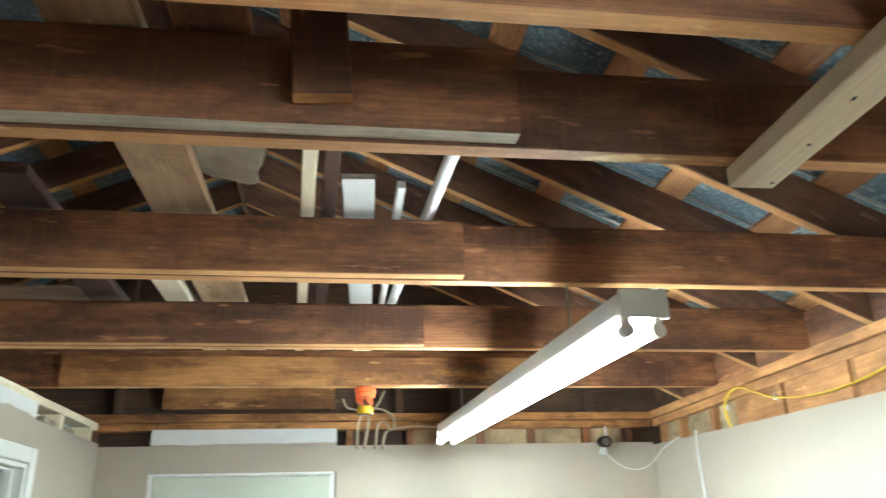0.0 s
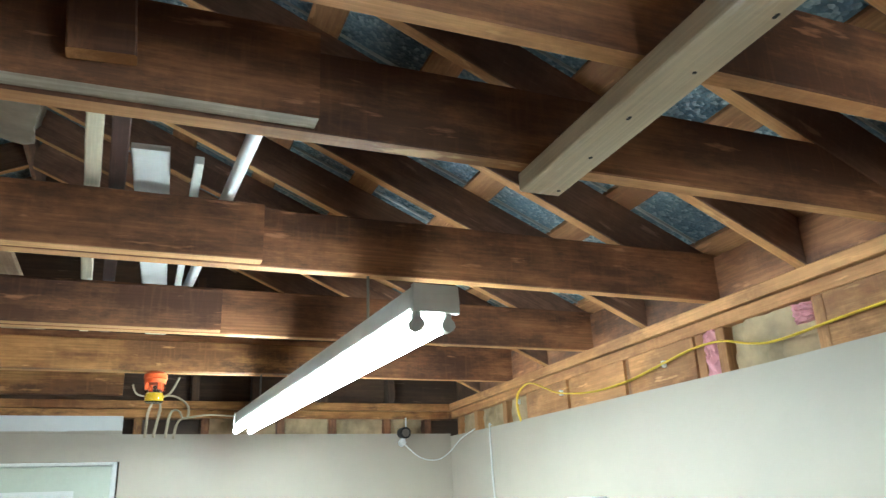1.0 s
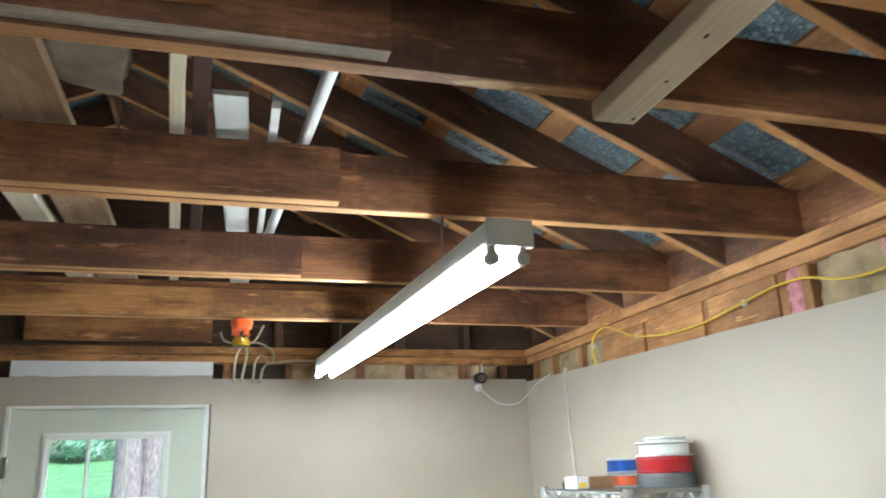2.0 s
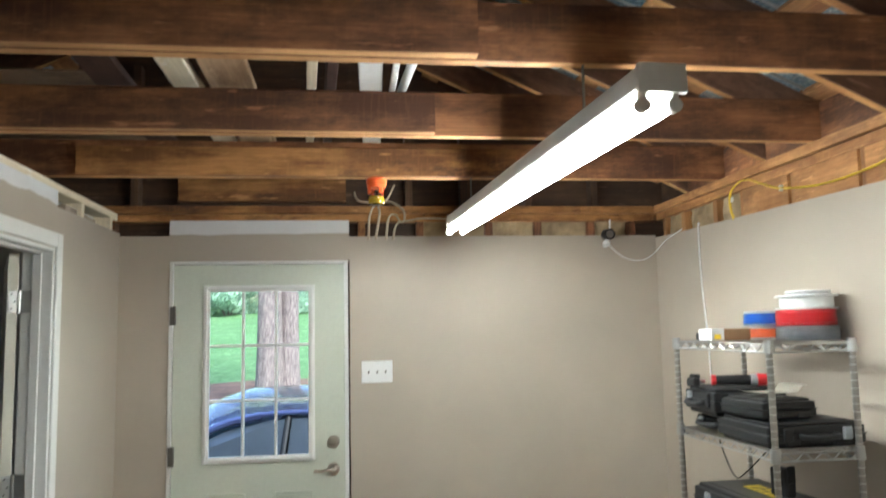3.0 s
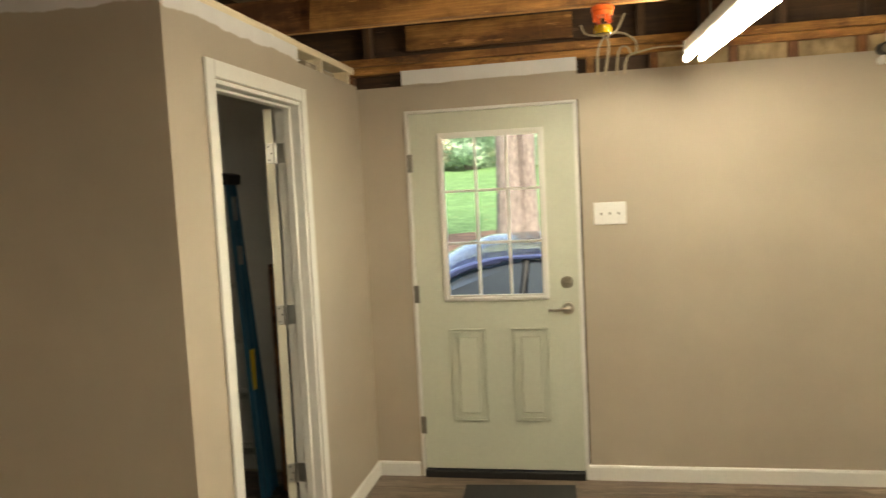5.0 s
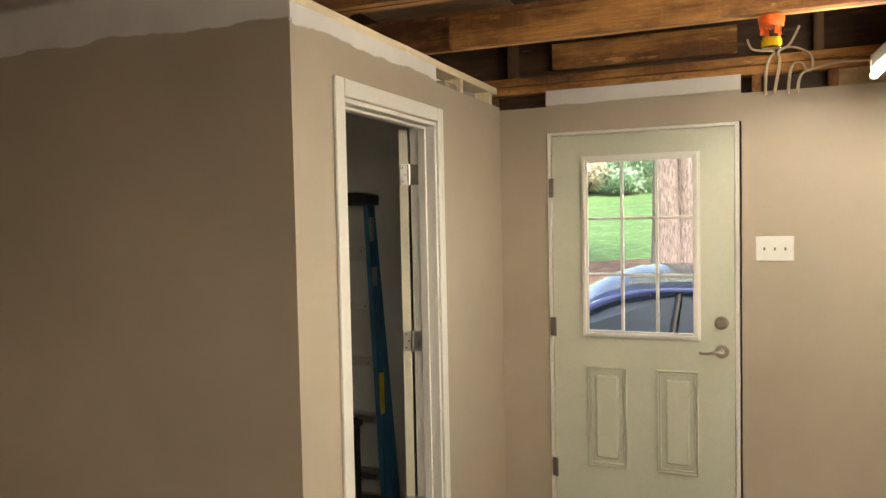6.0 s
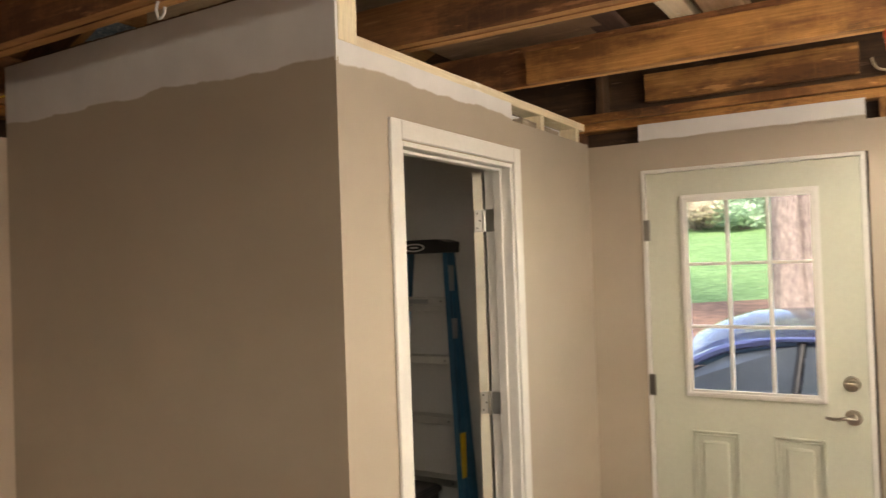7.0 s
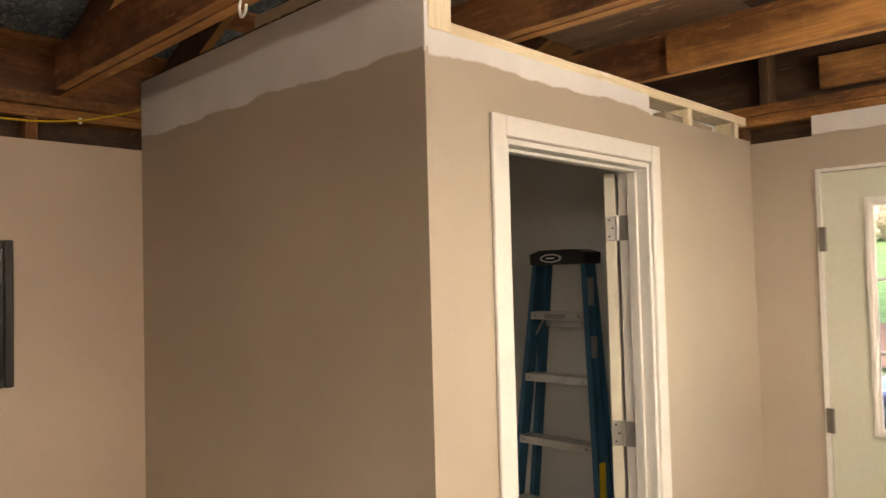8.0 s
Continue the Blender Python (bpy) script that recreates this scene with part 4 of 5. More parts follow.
cable("electric_cable", [(1.207, 0.004, 2.19), (1.208, -0.012, 2.205), (1.217, -0.014, 2.258), (1.240, -0.02, 2.287), (1.285, -0.05, 2.292), (1.36, -0.15, 2.29), (1.45, -0.24, 2.275), (1.50, -0.29, 2.262)], 0.007, M_CABLE, CB, flat=0.6)

# insect trap jar hanging from a joist
jar = thing("insect_trap", "orange and clear plastic insect trap jar half filled yellow", "insect trap", (1.082, -0.80, 2.253))
part("jar", lathe(bmesh.new(), [(0.034, 0), (0.037, 0.006), (0.039, 0.05), (0.041, 0.085), (0.041, 0.088), (0.038, 0.088), (0.036, 0.05), (0.033, 0.004)], 28), M_CLEAR, jar, "clear plastic jar", True)
part("bait", lathe(bmesh.new(), [(0.031, 0.005), (0.034, 0.008), (0.035, 0.038), (0.03, 0.039)], 24), M_LIQUID, jar, "yellow liquid bait", True)
lid = part("lid", lathe(bmesh.new(), [(0.043, 0.078), (0.044, 0.096), (0.048, 0.10), (0.047, 0.116), (0.036, 0.126), (0.012, 0.130)], 28), M_ORANGE, jar, "orange screw lid", True)
for k in range(4):
    a = k * math.pi / 2 + 0.5
    bm = bmesh.new()
    bx(bm, 0.036 * math.cos(a) - 0.009, 0.036 * math.cos(a) + 0.009, 0.036 * math.sin(a) - 0.009, 0.036 * math.sin(a) + 0.009, 0.05, 0.082, 0.003)
    part("entry_tab", bm, M_ORANGE, lid)
part("wire_loop", sweep(bmesh.new(), [(-0.012, 0, 0.128), (-0.02, 0.0, 0.16), (0.0, 0.005, 0.185), (0.012, 0.012, 0.19)], 0.0018, 6), M_STEEL, jar)

# picture on the left wall
pic = thing("picture_frame", "dark picture in a black frame on the wall", "picture", (XL, -2.472, 1.325))
bm = bmesh.new()
bx(bm, 0, 0.022, -0.03, 0, 0, 0.516, 0.004)
bx(bm, 0, 0.022, -0.66, -0.63, 0, 0.516, 0.004)
bx(bm, 0, 0.022, -0.63, -0.03, 0, 0.03, 0.004)
bx(bm, 0, 0.022, -0.63, -0.03, 0.486, 0.516, 0.004)
part("frame", bm, M_BLACK, pic)
part("print", bx(bmesh.new(), 0.002, 0.008, -0.63, -0.03, 0.03, 0.486), M_PICTURE, pic)

hk = cable("ceiling_hook", [(-0.605, -2.31, 2.39), (-0.612, -2.312, 2.366), (-0.60, -2.314, 2.340), (-0.58, -2.314, 2.348), (-0.577, -2.314, 2.366)], 0.004, M_WHITE, "white screw hook under a ceiling joist", "hook")

# door mat
mt = thing("door_mat", "dark ribbed rubber mat in front of the door", "door mat", (0.59, -0.42, -0.02), 3)
part("mat", bx(bmesh.new(), -0.30, 0.30, -0.42, 0.30, 0.0, 0.008, 0.003), M_RUBBER, mt)
for k in range(12):
    x = -0.27 + k * 0.049
    part("rib", bx(bmesh.new(), x - 0.012, x + 0.012, -0.40, 0.28, 0.007, 0.011, 0.001), M_RUBBER, mt)

# ---- wire shelving ----
SX0, SX1, SY0, SY1 = 2.299, 2.592, -1.894, -1.206
SHELVES = (1.612, 1.264, 0.948, 0.645)
rack = thing("wire_shelf", "chromed wire shelving unit loaded with tool cases", "shelf", (0, 0, -0.02))
for x in (SX0, SX1):
    for y in (SY0, SY1):
        post = part("post", cyl(bmesh.new(), (x, y, 0.012), (x, y, 1.636), 0.0105, 16), M_POST, rack, "", True)
        bm = bmesh.new()
        for k in range(61):
            z = 0.06 + k * 0.0254
            cyl(bm, (x, y, z), (x, y, z + 0.0032), 0.0111, 12)
        tagged(part("groove_ring", bm, M_GROOVE, post), kind="stuff")
        part("foot", lathe(bmesh.new(), [(0.016, 0), (0.018, 0.006), (0.01, 0.016)], 12, (x, y, 0)), M_BLACK, post)
        part("cap", lathe(bmesh.new(), [(0.0112, 1.633), (0.0112, 1.639), (0.007, 1.643)], 12, (x, y, 0)), M_BLACK, post)
        for z in [h + 0.02 for h in SHELVES]:
            part("collar", lathe(bmesh.new(), [(0.012, -0.03), (0.0175, -0.028), (0.0155, 0.014), (0.0115, 0.016)], 16, (x, y, z)), M_CHROME, post, "", True)
for z in [h + 0.02 for h in SHELVES]:
    bm = bmesh.new()
    for dz in (0.0, -0.026):
        for y in (SY0, SY1):
            cyl(bm, (SX0, y, z + dz), (SX1, y, z + dz), 0.0032, 8)
        for x in (SX0, SX1):
            cyl(bm, (x, SY0, z + dz), (x, SY1, z + dz), 0.0032, 8)
    frame_ob = part("shelf_frame", bm, M_CHROME, rack, "", True)
    bm = bmesh.new()
    for y in (SY0, SY1):
        n = 9
        for k in range(n):
            a, b = SX0 + (SX1 - SX0) * k / n, SX0 + (SX1 - SX0) * (k + 1) / n
            cyl(bm, (a, y, z if k % 2 else z - 0.026), (b, y, z - 0.026 if k % 2 else z), 0.0022, 6)
    for x in (SX0, SX1):
        n = 19
        for k in range(n):
            a, b = SY0 + (SY1 - SY0) * k / n, SY0 + (SY1 - SY0) * (k + 1) / n
            cyl(bm, (x, a, z if k % 2 else z - 0.026), (x, b, z - 0.026 if k % 2 else z), 0.0022, 6)
    tagged(part("truss_wire", bm, M_CHROME, frame_ob), kind="stuff")
    bm = bmesh.new()
    for k in range(1, 24):
        y = SY0 + (SY1 - SY0) * k / 24
        cyl(bm, (SX0, y, z + 0.003), (SX1, y, z + 0.003), 0.0018, 6)
    for k in (1, 2):
        x = SX0 + (SX1 - SX0) * k / 3
        cyl(bm, (x, SY0, z - 0.002), (x, SY1, z - 0.002), 0.0028, 6)
    tagged(part("shelf_wire", bm, M_CHROME, frame_ob), kind="stuff")


def tool_case(label, x0, x1, y0, y1, z, h, rz=0.0, handle=True, latch=True, side="y"):
    """Moulded hard case: two shells, seam, latches and a carry handle on the long side."""
    w, d = x1 - x0, y1 - y0
    c = thing("tool_case", label, "tool case", ((x0 + x1) / 2, (y0 + y1) / 2, z), rz, "tool cases on the wire shelf")
    bm = bmesh.new()
    bx(bm, -w / 2, w / 2, -d / 2, d / 2, h * 0.16, h * 0.515, 0.004)
    bx(bm, -w / 2 + 0.012, w / 2 - 0.012, -d / 2 + 0.012, d / 2 - 0.012, 0, h * 0.17, 0.008, 2)
    for k in range(2):
        x = -w / 2 + w * (k + 0.5) / 2
        bx(bm, x - 0.025, x + 0.025, -d / 2 - 0.003, d / 2 + 0.003, h * 0.08, h * 0.42, 0.003)
    part("lower_shell", bm, M_BLACK, c)
    bm = bmesh.new()
    bx(bm, -w / 2 + 0.002, w / 2 - 0.002, -d / 2 + 0.002, d / 2 - 0.002, h * 0.53, h * 0.86, 0.004)
    bx(bm, -w / 2 + 0.014, w / 2 - 0.014, -d / 2 + 0.014, d / 2 - 0.014, h * 0.85, h, 0.008, 2)
    bx(bm, -w / 2 + 0.04, w / 2 - 0.04, -d / 2 + 0.04, d / 2 - 0.04, h - 0.003, h + 0.003, 0.002)
    part("lid", bm, M_BLACK, c)
    part("seam", bx(bmesh.new(), -w / 2 - 0.003, w / 2 + 0.003, -d / 2 - 0.003, d / 2 + 0.003, h * 0.5, h * 0.545, 0.002), M_BLACK, c)
    if latch:
        for u in (-0.3, 0.3):
            bm = bmesh.new()
            if side == "y":
                bx(bm, w * u - 0.016, w * u + 0.016, -d / 2 - 0.01, -d / 2 + 0.002, h * 0.3, h * 0.8, 0.003)
            else:
                bx(bm, -w / 2 - 0.01, -w / 2 + 0.002, d * u - 0.016, d * u + 0.016, h * 0.3, h * 0.8, 0.003)
            part("latch", bm, M_SPOOL_GREY if u > 0 else M_BLACK, c)
    if handle:
        if side == "y":
            pts = [(-0.06, -d / 2 + 0.002, h * 0.5), (-0.055, -d / 2 - 0.03, h * 0.46), (0.055, -d / 2 - 0.03, h * 0.46), (0.06, -d / 2 + 0.002, h * 0.5)]
        else:
            pts = [(-w / 2 + 0.002, -0.06, h * 0.5), (-w / 2 - 0.03, -0.055, h * 0.42), (-w / 2 - 0.03, 0.055, h * 0.42), (-w / 2 + 0.002, 0.06, h * 0.5)]
        part("handle", sweep(bmesh.new(), pts, 0.009, 8), M_BLACK, c, "", True)
    return c


Z1, Z2, Z3, Z4 = (h + 0.005 for h in SHELVES)
tool_case("small black hard tool case on the wire shelf", 2.36, 2.60, -1.46, -1.23, Z2, 0.058, 4, side="x")
tool_case("black hard tool case stacked on another case", 2.318, 2.61, -1.48, -1.215, Z2 + 0.062, 0.105, -2, side="x")
tool_case("wide black hard tool case with grey latch", 2.30, 2.655, -1.845, -1.52, Z2, 0.082, 1)
tool_case("black hard tool case stacked on another case", 2.30, 2.51, -1.80, -1.56, Z2 + 0.086, 0.07, 6, latch=False, handle=False)
long_case = tool_case("long black hard tool case with yellow sticker", 2.315, 2.60, -1.84, -1.275, Z3, 0.11, 2, side="x")
part("sticker", bx(bmesh.new(), -0.02, 0.045, -0.08, 0.13, 0.113, 0.1145), M_YELLOW, long_case, "yellow warning sticker")
bm = bmesh.new()
for k in range(5):
    bx(bm, -0.012, 0.036, -0.065 + 0.036 * k, -0.05 + 0.036 * k, 0.1145, 0.115)
part("print_bars", bm, M_BLACK, long_case)

bk = thing("charger", "black battery charger standing on a tool case", "charger", (2.47, -1.64, Z3 + 0.118), 12)
part("body", bx(bmesh.new(), -0.022, 0.022, -0.04, 0.04, 0, 0.10, 0.008, 2), M_BLACK, bk)
part("socket", bx(bmesh.new(), -0.017, 0.017, -0.046, -0.035, 0.05, 0.11, 0.004), M_BLACK_CLOTH, bk)
cable("loose_cable", [(2.47, -1.62, Z3 + 0.23), (2.5, -1.55, 1.235), (2.53, -1.46, 1.205), (2.47, -1.4, 1.115), (2.44, -1.36, 1.09), (2.40, -1.34, 1.21), (2.41, -1.32, 1.255)], 0.0025, M_BLACK, "thin black cord hanging between shelves")

tl = thing("power_tool", "red and black cordless power tool on a case", "power tool", (2.44, -1.36, Z2 + 0.192), -18)
tl.scale = (0.86, 0.86, 0.86)
bm = bmesh.new()
cyl(bm, (-0.06, 0, 0), (0.09, 0, 0), 0.021, 18, 0.023)
part("grip", bm, M_BLACK, tl, "", True)
bm = bmesh.new()
cyl(bm, (-0.078, 0, 0), (-0.06, 0, 0), 0.024, 18)
part("end_ring", bm, M_RED, tl, "red end ring", True)
part("head", cyl(bmesh.new(), (0.12, 0, 0), (0.165, 0, 0), 0.03, 18, 0.027), M_RED, tl, "red head", True)
bm = bmesh.new()
cyl(bm, (0.09, 0, 0), (0.12, 0, 0), 0.024, 18, 0.028)
part("collar", bm, M_SPOOL_GREY, tl, "grey collar", True)
bm = bmesh.new()
cyl(bm, (0.165, 0, 0), (0.185, 0, 0), 0.024, 16, 0.018)
part("chuck", bm, M_BLACK, tl, "", True)
at = thing("tool_attachment", "small black metal tool attachment on a case", "tool attachment", (2.318, -1.33, Z2 + 0.171), 10)
bm = bmesh.new()
bx(bm, -0.03, 0.0, -0.025, 0.025, 0, 0.03, 0.004)
bx(bm, -0.012, 0.012, -0.01, 0.03, 0.028, 0.045, 0.003)
part("body", bm, M_BLACK, at)
bm = bmesh.new()
cyl(bm, (0.0, 0, 0.016), (0.035, 0, 0.016), 0.012, 12, 0.008)
part("shaft", bm, M_CHROME, at, "", True)
bm = bmesh.new()
nx = 10
g = [[bm.verts.new((-0.10 + 0.2 * i / nx, -0.06 + 0.12 * j / 4, 0.004 + 0.02 * (i / nx - 0.5) ** 2 + (0.02 if i > 8 else 0))) for j in range(5)] for i in range(nx + 1)]
for i in range(nx):
    for j in range(4):
        bm.faces.new((g[i][j], g[i + 1][j], g[i + 1][j + 1], g[i][j + 1]))
bmesh.ops.solidify(bm, geom=bm.faces[:], thickness=0.003)
tagged(part("booklet", bm, M_IVORY), "thin cream booklet lying on a tool case", "booklet").matrix_basis = pose(2.42, -1.69, Z2 + 0.168, 0, 0, 8)


def spool(label, at, r, h, wire, flange=M_WHITE, wrap=True):
    s = thing("wire_spool", label, "wire spool", at, 0, "wire spools on the top shelf")
    bm = bmesh.new()
    lathe(bm, [(r * 0.98, 0.0), (r, 0.002), (r, 0.006), (r * 0.5, 0.007), (r * 0.5, h - 0.007), (r, h - 0.006), (r, h - 0.002), (r * 0.98, h), (r * 0.25, h), (r * 0.25, h - 0.004)], 36)
    part("reel", bm, flange, s, "", True)
    prof = [(r * 0.5, 0.008)] + [(r * (0.84 + 0.015 * (k % 2)), 0.008 + (h - 0.016) * k / 14) for k in range(15)] + [(r * 0.5, h - 0.008)]
    part("winding", lathe(bmesh.new(), prof, 36), wire, s, "", True)
    if wrap:
        bm = bmesh.new()
        lathe(bm, [(r * 1.01, -0.0), (r * 1.03, h * 0.3), (r * 1.02, h * 0.8), (r * 0.98, h + 0.002)], 40)
        for v in bm.verts:
            v.co *= 1 + 0.02 * noise.noise(v.co * 40)
            v.co.z = max(v.co.z, 0.0)
        ob = part("wrap", bm, M_FILM, s, "crinkled clear plastic wrap", True)
        bm = bmesh.new()
        for k in range(5):
            a = -0.6 + 0.3 * k
            p = Vector((r * math.cos(a), r * math.sin(a) - 0.0, h * 0.5))
            d = Vector((math.cos(a), math.sin(a), 0))
            t = Vector((-d.y, d.x, 0))
            q = [p + t * 0.012, p + d * 0.035 + Vector((0, 0, 0.012 * (k % 3 - 1))), p - t * 0.012, p + d * 0.02 + Vector((0, 0, 0.02))]
            vs = [bm.verts.new(c) for c in q]
            bm.faces.new((vs[0], vs[1], vs[3]))
            bm.faces.new((vs[1], vs[2], vs[3]))
        part("wrap_end", bm, M_FILM, ob)
    return s


spool("grey wire spool wrapped in clear plastic on the shelf", (2.632, -1.60, Z1), 0.107, 0.05, M_SPOOL_GREY, M_SPOOL_GREY, wrap=True)
spool("red wire spool wrapped in clear plastic", (2.625, -1.605, Z1 + 0.053), 0.103, 0.056, M_RED, M_RED)
spool("white wire spool stacked on top", (2.634, -1.60, Z1 + 0.112), 0.109, 0.052, M_WHITE, M_WHITE, wrap=False)
spool("small white wire spool on top of the stack", (2.642, -1.60, Z1 + 0.165), 0.078, 0.016, M_WHITE, wrap=False)
spool("orange wire spool wrapped in clear plastic", (2.597, -1.375, Z1), 0.062, 0.05, M_ORANGE)
spool("blue wire spool stacked on an orange one", (2.59, -1.375, Z1 + 0.054), 0.072, 0.056, M_BLUE)
cb = thing("carton", "small brown carton with white and yellow label", "box", (2.441, -1.345, Z1), 4)
part("box", bx(bmesh.new(), -0.085, 0.085, -0.045, 0.045, 0, 0.045, 0.002), M_CARD, cb)
part("label_sheet", bx(bmesh.new(), -0.0868, -0.032, -0.0465, 0.0465, 0.0008, 0.0462), M_WHITE, cb, "white label")
part("label_spot", bx(bmesh.new(), -0.075, -0.045, -0.0475, -0.0466, 0.004, 0.024), M_YELLOW, cb, "yellow label square")
pg = thing("cord_plug", "small black cord plug at the shelf edge", "plug", (2.372, -1.27, Z1))
part("plug", bx(bmesh.new(), -0.012, 0.012, -0.012, 0.012, 0, 0.03, 0.004), M_BLACK, pg)


def crumple(name, label, category, at, size, mat, seed, rough=0.35, drape=None):
    """Loose crumpled film or cloth."""
    bm = bmesh.new()
    bmesh.ops.create_icosphere(bm, subdivisions=4, radius=1)
    off = Vector((seed * 3.1, seed * 1.7, seed * 5.3))
    for v in bm.verts:
        n = noise.noise(v.co * 1.6 + off) * 0.55 + abs(noise.noise(v.co * 4.1 + off)) * rough + abs(noise.noise(v.co * 9 + off)) * rough * 0.4
        c = v.co * (0.75 + n)
        v.co = Vector((c.x * size[0], c.y * size[1], max(c.z, -0.55) * size[2]))
        v.co.z += 0.55 * size[2]
    ob = tagged(part(name, bm, mat, None, "", True), label, category)
    ob.matrix_basis = pose(*at)
    return ob


M_BAGFILM = plain("smoky_plastic_film", (0.24, 0.235, 0.27), 0.22, 0.0, 0.4, 12, 60, 0.6, coat=0.6)
PB = "crumpled clear plastic bag on the wire shelf"
crumple("plastic_bag", PB, "plastic bag", (2.34, -1.30, Z4), (0.09, 0.10, 0.07), M_BAGFILM, 1)
crumple("plastic_bag", PB, "plastic bag", (2.47, -1.36, Z4), (0.11, 0.10, 0.085), M_BAGFILM, 2)
crumple("plastic_bag", PB, "plastic bag", (2.40, -1.56, Z4), (0.07, 0.10, 0.05), M_BAGFILM, 3)
crumple("plastic_bag", PB, "plastic bag", (2.375, -1.72, Z4), (0.055, 0.05, 0.09), M_BAGFILM, 4)
crumple("cleaning_rag", "lime green rag lying on the shelf edge", "rag", (2.36, -1.825, Z3), (0.06, 0.035, 0.05), M_RAG, 5, 0.6)
can = thing("spray_can", "dark green spray can with black cap", "spray can", (2.335, -1.80, Z4))
part("body", lathe(bmesh.new(), [(0.03, 0), (0.032, 0.004), (0.032, 0.165), (0.030, 0.172)], 28), M_CAN, can, "", True)
part("cap", lathe(bmesh.new(), [(0.031, 0.185), (0.033, 0.19), (0.032, 0.245), (0.027, 0.252)], 28), M_BLACK, can, "black cap", True)
part("band", lathe(bmesh.new(), [(0.0325, 0.168), (0.0332, 0.17), (0.0332, 0.186), (0.0325, 0.187)], 28), M_YELLOW, can, "yellow band", True)
bm = bmesh.new()
for k in range(4):
    bx(bm, -0.018, 0.012 + 0.006 * (k % 2), -0.0345, -0.0318, 0.06 + 0.02 * k, 0.07 + 0.02 * k)
part("print_bars", bm, M_WHITE, can, "pale label bars")
noz = thing("glue_bottle", "white squeeze bottle with a pointed nozzle", "bottle", (2.35, -1.66, Z4))
part("body", lathe(bmesh.new(), [(0.022, 0), (0.024, 0.004), (0.023, 0.11), (0.014, 0.13)], 20), M_BLACK, noz, "dark label", True)
part("nozzle", lathe(bmesh.new(), [(0.014, 0.128), (0.015, 0.142), (0.007, 0.15), (0.003, 0.185)], 16), M_WHITE, noz, "white nozzle", True)
gun = thing("caulk_gun", "blue caulking gun on the wire shelf", "caulking gun", (2.50, -1.74, Z4), -20)
bm = bmesh.new()
cyl(bm, (-0.10, 0, 0.045), (0.03, 0, 0.045), 0.024, 18)
part("barrel", bm, M_WHITE, gun, "pale barrel", True)
bm = bmesh.new()
cyl(bm, (0.03, 0, 0.045), (0.05, 0, 0.045), 0.027, 18)
bx(bm, 0.05, 0.12, -0.014, 0.014, 0.02, 0.06, 0.008)
bx(bm, 0.07, 0.10, -0.012, 0.012, 0.0, 0.03, 0.006)
part("handle", bm, M_BLUE, gun, "blue handle")
tu = thing("caulk_tube", "white caulk tube with printed label lying on shelf", "caulk tube", (2.45, -1.835, Z4), 2)
bm = bmesh.new()
cyl(bm, (-0.11, 0, 0.025), (0.11, 0, 0.025), 0.025, 22)
part("body", bm, M_WHITE, tu, "", True)
bm = bmesh.new()
for k in range(6):
    bx(bm, -0.045 + 0.018 * k, -0.034 + 0.018 * k, -0.0262, -0.0235, 0.018, 0.034)
cyl(bm, (-0.062, -0.0262, 0.026), (-0.062, -0.0235, 0.026), 0.008, 12)
part("print_bars", bm, M_BLUE, tu, "blue print bars")

bag = thing("duffel_bag", "black nylon tool bag standing under the shelf", "bag", (2.395, -1.30, -0.02), 0)
bm = bmesh.new()
bx(bm, -0.23, 0.225, -0.09, 0.09, 0, 0.54, 0.05, 3)
for v in bm.verts:
    v.co += Vector((noise.noise(v.co * 6), noise.noise(v.co * 6 + Vector((5, 0, 0))), 0)) * 0.012
part("body", bm, M_BLACK_CLOTH, bag, "", True)
part("pocket", bx(bmesh.new(), -0.18, 0.18, -0.12, -0.085, 0.04, 0.32, 0.02, 2), M_BLACK_CLOTH, bag)
part("carry_handle", sweep(bmesh.new(), [(-0.06, -0.085, 0.46), (-0.065, -0.12, 0.47), (-0.05, -0.135, 0.38), (0.05, -0.135, 0.38), (0.065, -0.12, 0.47), (0.06, -0.085, 0.46)], 0.012, 8), M_BLACK, bag, "", True)
part("zip", bx(bmesh.new(), -0.18, 0.19, -0.006, 0.006, 0.538, 0.543), M_STEEL, bag, "steel zip")
gc = thing("organizer_case", "lime green flat plastic case on the black bag", "plastic case", (2.29, -1.375, 0.508), -22)
part("base", bx(bmesh.new(), -0.095, 0.095, -0.058, 0.058, 0, 0.022, 0.008, 2), M_GREEN, gc)
part("lid", bx(bmesh.new(), -0.095, 0.095, -0.058, 0.058, 0.023, 0.045, 0.008, 2), M_GREEN, gc)
part("lid_panel", bx(bmesh.new(), -0.065, 0.065, -0.038, 0.038, 0.044, 0.048, 0.002), M_GREEN, gc)
bn = thing("ribbed_bin", "tall black ribbed bin beside the shelving", "bin", (2.575, -2.08, -0.02))
part("bin", lathe(bmesh.new(), [(0.12, 0)] + [(0.13 + 0.006 * (k % 2), 0.03 + 0.03 * k) for k in range(33)] + [(0.14, 1.03), (0.12, 1.04)], 32), M_BLACK, bn, "", True)

# ---- closet: ladder and odds ----
ld = thing("step_ladder", "blue fibreglass step ladder with black cap, folded", "step ladder", (-1.06, -0.50, -0.02), 0)
LH = 1.735


def rail_x(z):
    """Half the ladder's width at a height."""
    return 0.142 + 0.088 * (LH - z)


def rail_y(z):
    """The front rails lean back to the cap."""
    return 0.145 * z / LH


